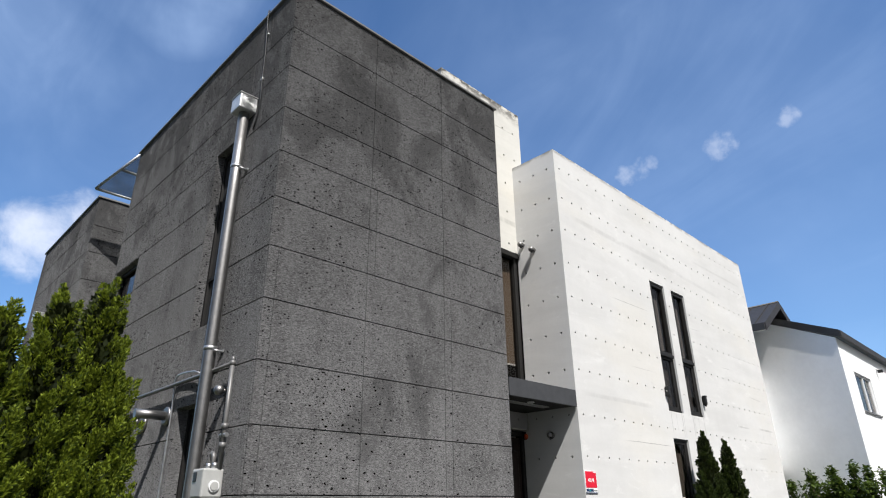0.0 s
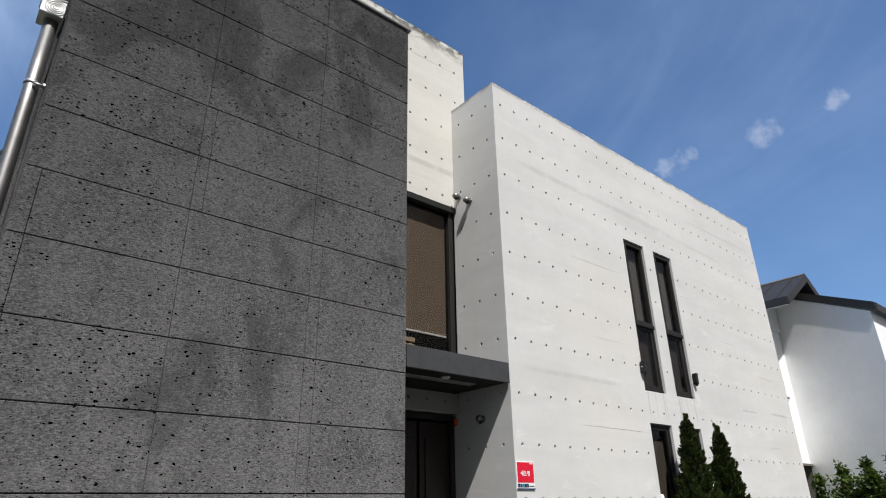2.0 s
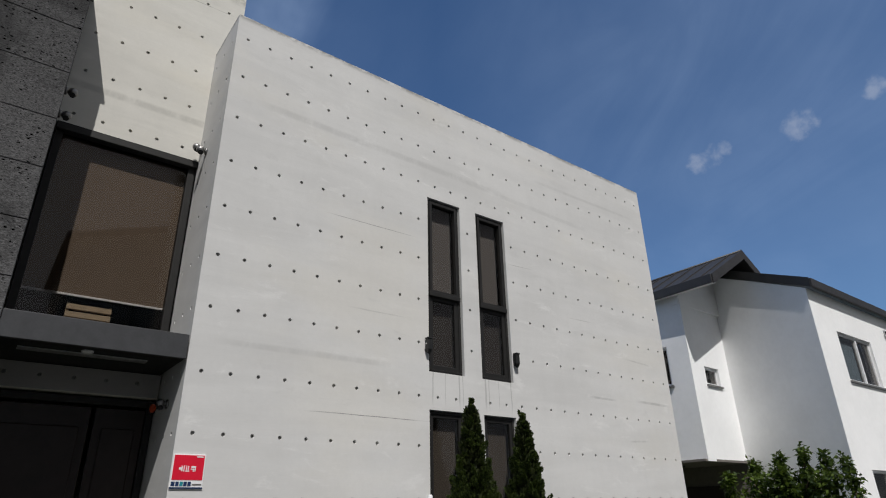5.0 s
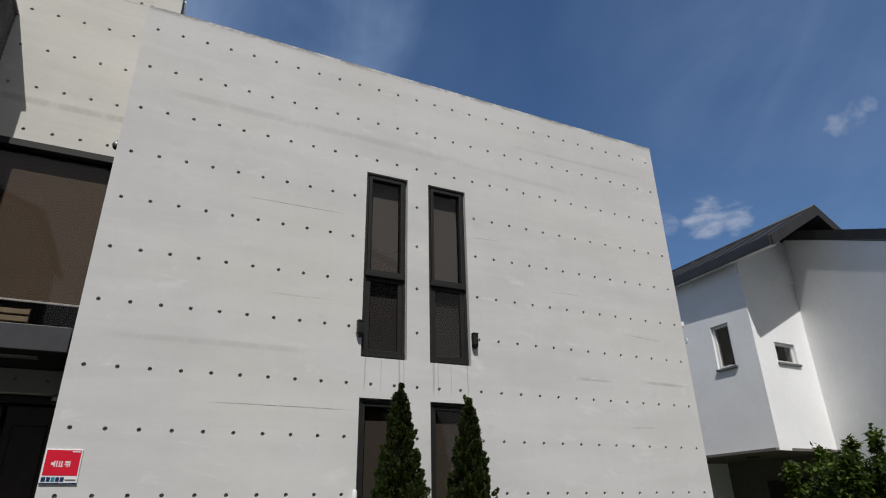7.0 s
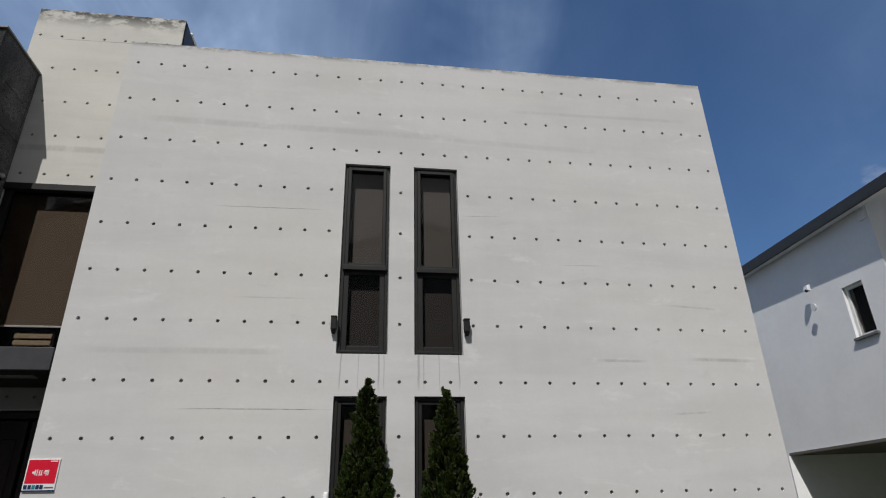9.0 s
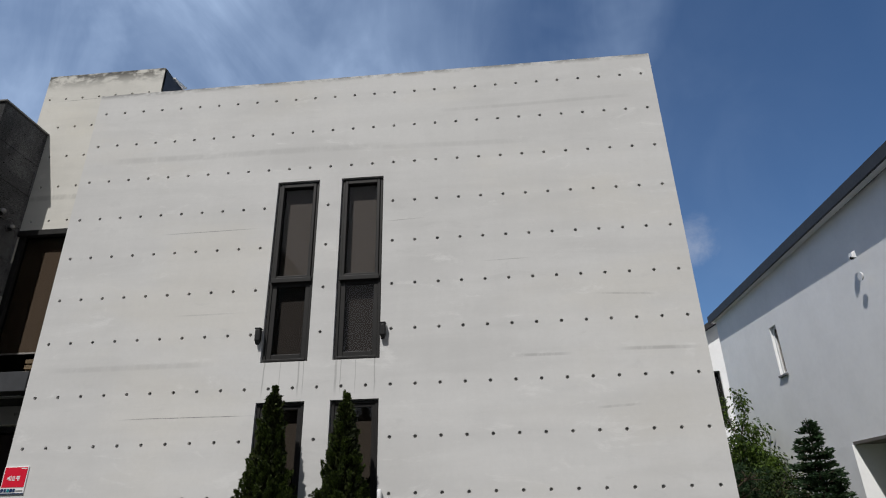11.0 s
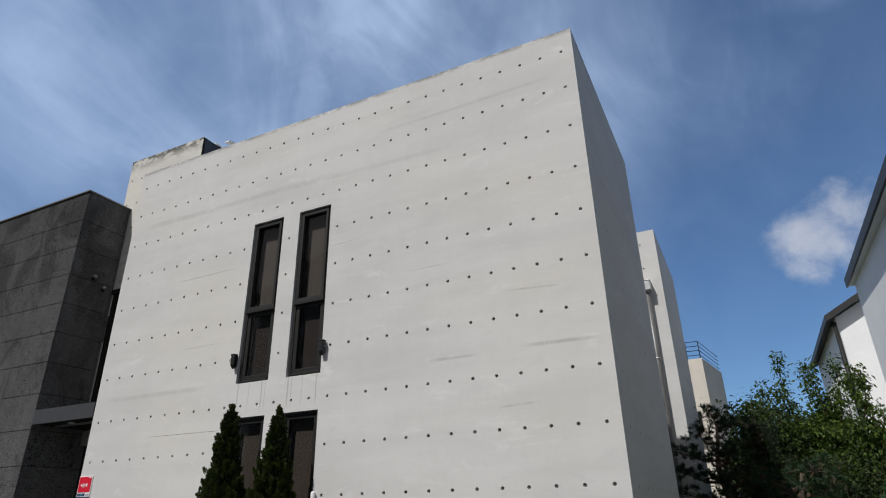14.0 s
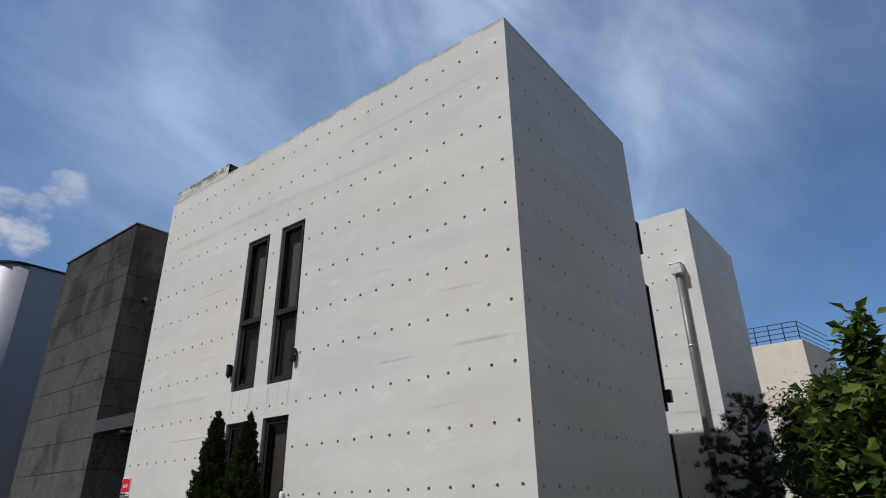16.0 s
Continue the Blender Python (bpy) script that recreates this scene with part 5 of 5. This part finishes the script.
def thuja(name, label, at, height, radius, plumes, tufts, size, mat, group, tip=0.55, belly=0.25, plume=0.26):
    """Dense upright conifer: a trunk with short twigs, and flame-like plumes of fine sprays that stand out of a tapered body."""
    t = thing(name, label, "tree", at, group)
    x0, y0, z0 = at
    root = np.array([x0, y0, z0])
    part("trunk", tube([(x0, y0, z0), (x0 + 0.02, y0, z0 + height * 0.5), (x0, y0, z0 + height * 0.93)], [0.06, 0.04, 0.008], 8), M_BARK, t)

    def reach(h):
        return radius * np.power(np.clip(1 - h, 0, 1), tip) * np.minimum(1, 0.72 + h / belly * 0.28)

    # plumes: where each one sits, how it leans and how far it stands out
    h = 1 - np.sqrt(rng.uniform(0.0, 1, plumes)) * 0.97
    h[:6] = np.linspace(0.90, 0.97, 6)
    a = rng.uniform(0, 2 * np.pi, plumes)
    out = np.stack([np.cos(a), np.sin(a), np.zeros(plumes)], 1)
    far = reach(h) * rng.uniform(0.62, 1.0, plumes)
    lean = unit(out * rng.uniform(0.15, 0.75, plumes)[:, None] + np.array([0, 0, 1.0]) + rng.normal(size=(plumes, 3)) * 0.10)
    lean[:6] = unit(lean[:6] * np.array([0.25, 0.25, 1.0]))
    long = plume * rng.uniform(0.6, 1.25, plumes) * (0.65 + 0.35 * (1 - h))
    foot = root + out * np.maximum(0, far - 0.05)[:, None] + np.stack([0 * h, 0 * h, h * height - long * 0.6], 1)
    foot[:, 2] = np.maximum(foot[:, 2], z0 + 0.03)
    # sprays along every plume, fanned round its axis and thinning to its tip
    k = np.repeat(np.arange(plumes), tufts)
    n = len(k)
    s = rng.uniform(0, 1, n) ** 0.85
    ang = rng.uniform(0, 2 * np.pi, n)
    e1 = unit(np.cross(lean, np.array([0.31, 0.77, 0.55])))
    e2 = np.cross(lean, e1)
    ring = e1[k] * np.cos(ang)[:, None] + e2[k] * np.sin(ang)[:, None]
    girth = long[k] * 0.21 * np.sin(np.pi * np.clip(0.16 + 0.84 * s, 0, 1)) ** 0.8 * rng.uniform(0.3, 1.0, n)
    base = foot[k] + lean[k] * (long[k] * s)[:, None] + ring * girth[:, None]
    way = lean[k] * 0.9 + ring * rng.uniform(0.2, 0.9, n)[:, None] + rng.normal(size=(n, 3)) * 0.22
    L = rng.uniform(0.55, 1.1, n) * size
    part("foliage", sprays_mesh("foliage", base, way, L, L * 0.2), mat, t)
    # twigs and old sprays fill the core, their shade put in as dark colour
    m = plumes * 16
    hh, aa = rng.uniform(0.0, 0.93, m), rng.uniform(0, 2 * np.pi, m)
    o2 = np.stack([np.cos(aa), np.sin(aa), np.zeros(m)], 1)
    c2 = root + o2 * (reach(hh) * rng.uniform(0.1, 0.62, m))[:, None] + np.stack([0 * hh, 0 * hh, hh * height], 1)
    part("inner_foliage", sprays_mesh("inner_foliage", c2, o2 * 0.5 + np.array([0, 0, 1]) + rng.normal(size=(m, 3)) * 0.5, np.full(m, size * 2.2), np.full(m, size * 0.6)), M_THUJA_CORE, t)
    return t


BRIGHT = "bright green columnar thuja with dense feathery sprays"
thuja("thuja", BRIGHT, (1.27, 5.02, 0), 3.34, 0.60, 1100, 240, 0.031, M_THUJA, "thuja hedge", 0.58, 0.3, 0.24)
thuja("thuja", BRIGHT, (0.95, 4.83, 0), 3.14, 0.50, 800, 240, 0.031, M_THUJA, "thuja hedge", 0.58, 0.3, 0.24)
thuja("thuja", BRIGHT, (0.28, 4.2, 0), 3.0, 0.58, 800, 240, 0.031, M_THUJA, "thuja hedge", 0.58, 0.3, 0.24)
thuja("thuja", BRIGHT, (0.56, 4.35, 0), 2.8, 0.48, 650, 240, 0.031, M_THUJA, "thuja hedge", 0.58, 0.3, 0.24)
SLIM = "slim dark green conical arborvitae before the tall windows"
thuja("arborvitae", SLIM, (11.23, 4.84, 0), 2.88, 0.62, 950, 170, 0.032, M_THUJA_DARK, "arborvitae pair", 0.78, 0.2, 0.15)
thuja("arborvitae", SLIM, (12.07, 4.80, 0), 2.74, 0.62, 950, 170, 0.032, M_THUJA_DARK, "arborvitae pair", 0.78, 0.2, 0.15)


def limbs(root, height, spread, count, lean=(0, 0)):
    """Trunk and forking limbs as point paths with radii; returns the mesh and the twig ends."""
    bm = bmesh.new()
    ends = []
    top = Vector(root) + Vector((lean[0], lean[1], height * 0.55))
    trunk = [Vector(root), Vector(root).lerp(top, 0.5) + Vector((0.05, -0.04, 0)), top]
    r0 = 0.035 + height * 0.014
    tube(trunk, [r0, r0 * 0.8, r0 * 0.6], 9, bm)
    for k in range(count):
        a = 2.4 * k + random.uniform(-0.4, 0.4)
        s = trunk[0].lerp(top, random.uniform(0.35, 1.0))
        e = Vector((root[0] + lean[0] + spread[0] * math.cos(a) * random.uniform(0.35, 0.95), root[1] + lean[1] + spread[1] * math.sin(a) * random.uniform(0.35, 0.95), height * random.uniform(0.5, 0.97)))
        m = s.lerp(e, 0.5) + Vector((random.uniform(-0.15, 0.15), random.uniform(-0.15, 0.15), 0.12))
        tube([s, m, e], [r0 * 0.4, r0 * 0.25, 0.006], 6, bm)
        ends.append(e)
        for j in range(3):
            f = s.lerp(e, random.uniform(0.45, 0.9))
            g = f + Vector((random.uniform(-1, 1) * spread[0] * 0.35, random.uniform(-1, 1) * spread[1] * 0.35, random.uniform(-0.05, 0.3) * height * 0.3))
            g.z = min(g.z, height)
            tube([f, f.lerp(g, 0.5) + Vector((0, 0, 0.05)), g], [r0 * 0.16, r0 * 0.1, 0.004], 5, bm)
            ends.append(g)
    return bm, ends


def broadleaf(name, label, root, height, spread, count, n, size, mat, group="", lean=(0, 0), droop=0.35, clump=0.3, keep_x=99.0, shoots=(), broad=0.24):
    t = thing(name, label, "tree" if height > 2.6 else "shrub", root, group)
    bm, ends = limbs(root, height, spread, count, lean)
    # long upright shoots that rise out of the crown
    tips = []
    for sx, sy, z1, z2, r in shoots:
        path = [Vector((sx + r * 0.5 * math.sin(4.1 * f + sx * 9), sy + r * 0.5 * math.cos(3.3 * f + sy * 7), z1 + (z2 - z1) * f)) for f in (0, 0.25, 0.5, 0.75, 0.95)]
        tube([Vector((root[0] + lean[0], root[1] + lean[1], height * 0.45)), *path], [0.03, 0.022, 0.018, 0.013, 0.008, 0.003], 5, bm)
        for f in range(14):
            q = f / 13
            p = path[min(3, int(q * 4))].lerp(path[min(4, int(q * 4) + 1)], q * 4 % 1)
            wide = r * (1.05 - q)
            tips += [p, p + Vector((random.uniform(-wide, wide), random.uniform(-wide, wide), random.uniform(0, 0.12)))]
    part("trunk", bm, M_BARK, t)
    e = np.array([tuple(p) for p in ends + tips])
    k = np.concatenate([rng.integers(0, len(ends), n), np.repeat(np.arange(len(ends), len(e)), 16)])
    n = len(k)
    base = e[k] + rng.normal(size=(n, 3)) * np.array([clump, clump, clump * 0.62]) * np.where(k < len(ends), 1.0, 0.42)[:, None]
    base[:, 0] = np.minimum(base[:, 0], keep_x)
    way = unit(base - e[k]) * 0.7 + rng.normal(size=(n, 3)) * 0.5 + np.array([0, 0, -droop])
    L = size * rng.uniform(0.6, 1.2, n)
    up = np.tile(np.array([0.0, 0.0, 1.0]), (n, 1)) + rng.normal(size=(n, 3)) * 0.45
    part("crown", leaves_mesh("crown", base, way, L, L * broad, 0.22, up), mat, t)
    return t


random.seed(11)
broadleaf("cherry_tree", "leafy green cherry tree in the side garden", (18.6, 16.2, 0), 3.95, (1.55, 1.9), 30, 26000, 0.11, M_LEAF, "garden trees", (-0.05, 0.1), clump=0.2,
          shoots=((18.38, 16.3, 3.0, 5.3, 0.2), (18.9, 15.3, 3.0, 4.75, 0.18), (17.8, 16.4, 2.8, 4.5, 0.18), (19.4, 16.0, 3.0, 4.9, 0.18), (18.1, 15.2, 2.7, 4.2, 0.28), (19.0, 17.2, 3.0, 4.9, 0.18), (17.6, 15.5, 2.6, 4.0, 0.25)))
broadleaf("cherry_tree", "leafy green tree with drooping twigs beside the white house", (19.6, 14.4, 0), 3.4, (0.7, 1.4), 16, 12000, 0.11, M_LEAF, "garden trees", droop=0.8, clump=0.16, keep_x=20.42,
          shoots=((19.45, 13.6, 2.8, 4.2, 0.26), (19.7, 14.9, 3.0, 4.3, 0.25)))
broadleaf("garden_tree", "dark leafy tree behind the pine", (17.5, 14.6, 0), 3.6, (1.0, 1.2), 18, 14000, 0.10, M_LEAF_DEEP, "garden trees", clump=0.24)
# Added shrubs fill the gap; deep leaf colour puts in the trees' shadow.
for x, y, h, w in ((18.5, 13.2, 2.4, 0.8), (19.5, 12.6, 2.2, 0.6), (18.3, 18.4, 2.9, 1.1), (19.5, 17.6, 2.7, 0.7)):
    broadleaf("garden_shrub", "added dense shrub, dark for the shadow under the garden trees", (x, y, 0), h, (w, 0.9), 22, 6500, 0.09, M_LEAF_DEEP, "undergrowth shrubs", clump=0.26, keep_x=20.42)
broadleaf("garden_shrub", "broad-leaved shrub with upright shoots by the wall", (19.2, 4.95, 0), 2.15, (0.5, 1.05), 34, 6500, 0.1, M_LEAF_BUSH, "", droop=0.1, clump=0.105, broad=0.33,
          shoots=((19.1, 4.5, 1.6, 2.58, 0.12), (19.35, 5.0, 1.7, 2.5, 0.12), (19.4, 4.2, 1.6, 2.45, 0.12), (19.3, 5.6, 1.6, 2.4, 0.12), (19.4, 3.9, 1.5, 2.35, 0.12), (19.1, 6.0, 1.4, 2.2, 0.12), (18.75, 4.8, 1.5, 2.2, 0.12)))


def whorled(name, label, root, height, radius, tiers, mat, group=""):
    """Fir with flat tiers of needled branches."""
    t = thing(name, label, "tree", root, group)
    x0, y0, z0 = root
    bm = tube([(x0, y0, z0), (x0, y0, height * 0.6), (x0, y0, height)], [0.07, 0.04, 0.006], 8)
    base, way = [], []
    for k in range(tiers):
        f = k / (tiers - 1)
        r = radius * (1 - f) ** 0.8 + 0.06
        for j in range(9 if f < 0.8 else 5):
            a = 2 * math.pi * j / 9 + k * 0.7 + random.uniform(-0.2, 0.2)
            rr = r * random.uniform(0.6, 1.15)
            z = height * (0.12 + 0.84 * f) + random.uniform(-0.09, 0.09)
            d = Vector((math.cos(a), math.sin(a), 0.16))
            tip = Vector((x0, y0, z)) + d * rr
            tube([(x0, y0, z), tuple(Vector((x0, y0, z)) + d * rr * 0.6 - Vector((0, 0, 0.02))), tuple(tip)], [0.016, 0.009, 0.003], 5, bm)
            m = int(40 + rr * 260)
            s = rng.uniform(0.12, 1.05, m)
            side = np.array([-d.y, d.x, 0.0])
            spread = rng.uniform(-1, 1, m) * (0.10 + 0.26 * rr * (1.05 - s))
            p = np.array([x0, y0, z]) + np.outer(s * rr, np.array(d)) + np.outer(spread, side)
            p[:, 2] += rng.normal(size=m) * 0.018
            base.append(p)
            way.append(np.tile(np.array(d), (m, 1)) * 0.8 + np.outer(np.sign(spread), side) * 0.7 + rng.normal(size=(m, 3)) * 0.25)
    part("trunk", bm, M_BARK, t)
    base, way = np.concatenate(base), np.concatenate(way)
    L = rng.uniform(0.05, 0.10, len(base))
    part("needles", leaves_mesh("needles", base, way, L, L * 0.22, 0.1), mat, t)
    return t


whorled("fir_tree", "young dark green fir with flat tiers of branches", (19.66, 10.75, 0), 3.05, 0.78, 16, M_FIR, "garden conifers")


def pine(name, label, root, pads, mat, group=""):
    """Trained pine: crooked trunk, bare limbs, and pads of needle tufts."""
    t = thing(name, label, "tree", root, group)
    x0, y0, z0 = root
    top = max(p[2] for p in pads)
    spine = [Vector((x0, y0, 0)), Vector((x0 + 0.12, y0 + 0.05, top * 0.35)), Vector((x0 - 0.06, y0, top * 0.7)), Vector((x0 + 0.05, y0, top * 0.95))]
    bm = tube(spine, [0.10, 0.08, 0.055, 0.02], 9)
    base, way = [], []
    for px, py, pz, pr in pads:
        c = Vector((px, py, pz))
        s = spine[1].lerp(spine[3], min(1, max(0, (pz - top * 0.35) / (top * 0.6) - 0.1)))
        m = s.lerp(c, 0.5) + Vector((random.uniform(-0.08, 0.08), random.uniform(-0.08, 0.08), -0.08))
        tube([s, m, c], [0.035, 0.024, 0.01], 6, bm)
        for q in (0.45, 0.62, 0.8):
            b = s.lerp(c, q) + Vector((random.uniform(-0.12, 0.12), random.uniform(-0.12, 0.12), random.uniform(0.0, 0.14)))
            tube([s.lerp(c, q), b], [0.008, 0.004], 4, bm)
            base.append(np.tile(np.array(b), (40, 1)) + rng.normal(size=(40, 3)) * 0.012)
            way.append(rng.normal(size=(40, 3)) * 0.65 + np.array([0, 0, 0.8]))
        for k in range(int(15 * pr / 0.3)):
            a, q = random.uniform(0, 6.28), math.sqrt(random.random()) * pr
            b = c + Vector((q * math.cos(a), q * math.sin(a), random.uniform(-0.10, 0.16)))
            tube([c, b], [0.008, 0.004], 4, bm)
            n = 52
            base.append(np.tile(np.array(b), (n, 1)) + rng.normal(size=(n, 3)) * 0.012)
            way.append(rng.normal(size=(n, 3)) * 0.65 + np.array([math.cos(a) * 0.4, math.sin(a) * 0.4, 0.8]))
    part("trunk", bm, M_BARK, t)
    base, way = np.concatenate(base), np.concatenate(way)
    L = rng.uniform(0.06, 0.12, len(base))
    part("needles", sprays_mesh("needles", base, way, L, L * 0.05), mat, t)
    return t


random.seed(5)
pads = [(16.75, 11.5, 3.05, 0.34), (16.45, 11.55, 2.75, 0.30), (17.0, 11.6, 2.85, 0.30), (16.05, 11.75, 2.45, 0.28), (16.55, 11.3, 2.35, 0.34), (16.95, 11.25, 2.4, 0.36), (16.1, 11.6, 2.08, 0.34), (16.6, 11.2, 1.95, 0.38), (17.15, 11.2, 2.0, 0.36), (16.3, 11.4, 1.65, 0.4), (16.9, 11.1, 1.6, 0.42)]
pine("pine_tree", "dark trained pine with layered needle pads", (16.75, 11.5, 0), pads, M_PINE, "garden conifers")
pads = [(17.45 + 0.34 * math.cos(2.4 * k) * (1 - k / 16), 12.2 + 0.4 * math.sin(2.4 * k) * (1 - k / 16), 3.0 - 0.0 - (15 - k) * 0.115 + 0.0, 0.36) for k in range(15)]
pine("pine_tree", "dark bushy pine in the shaded side garden", (17.45, 12.2, 0), pads, M_PINE, "garden conifers")
pads = [(17.9 + 0.5 * math.cos(2.4 * k), 10.6 + 0.5 * math.sin(2.4 * k), 2.05 - (11 - k) * 0.1, 0.34) for k in range(12)]
pine("pine_tree", "low olive green pine in the side garden", (17.9, 10.6, 0), pads, M_FIR, "garden conifers")
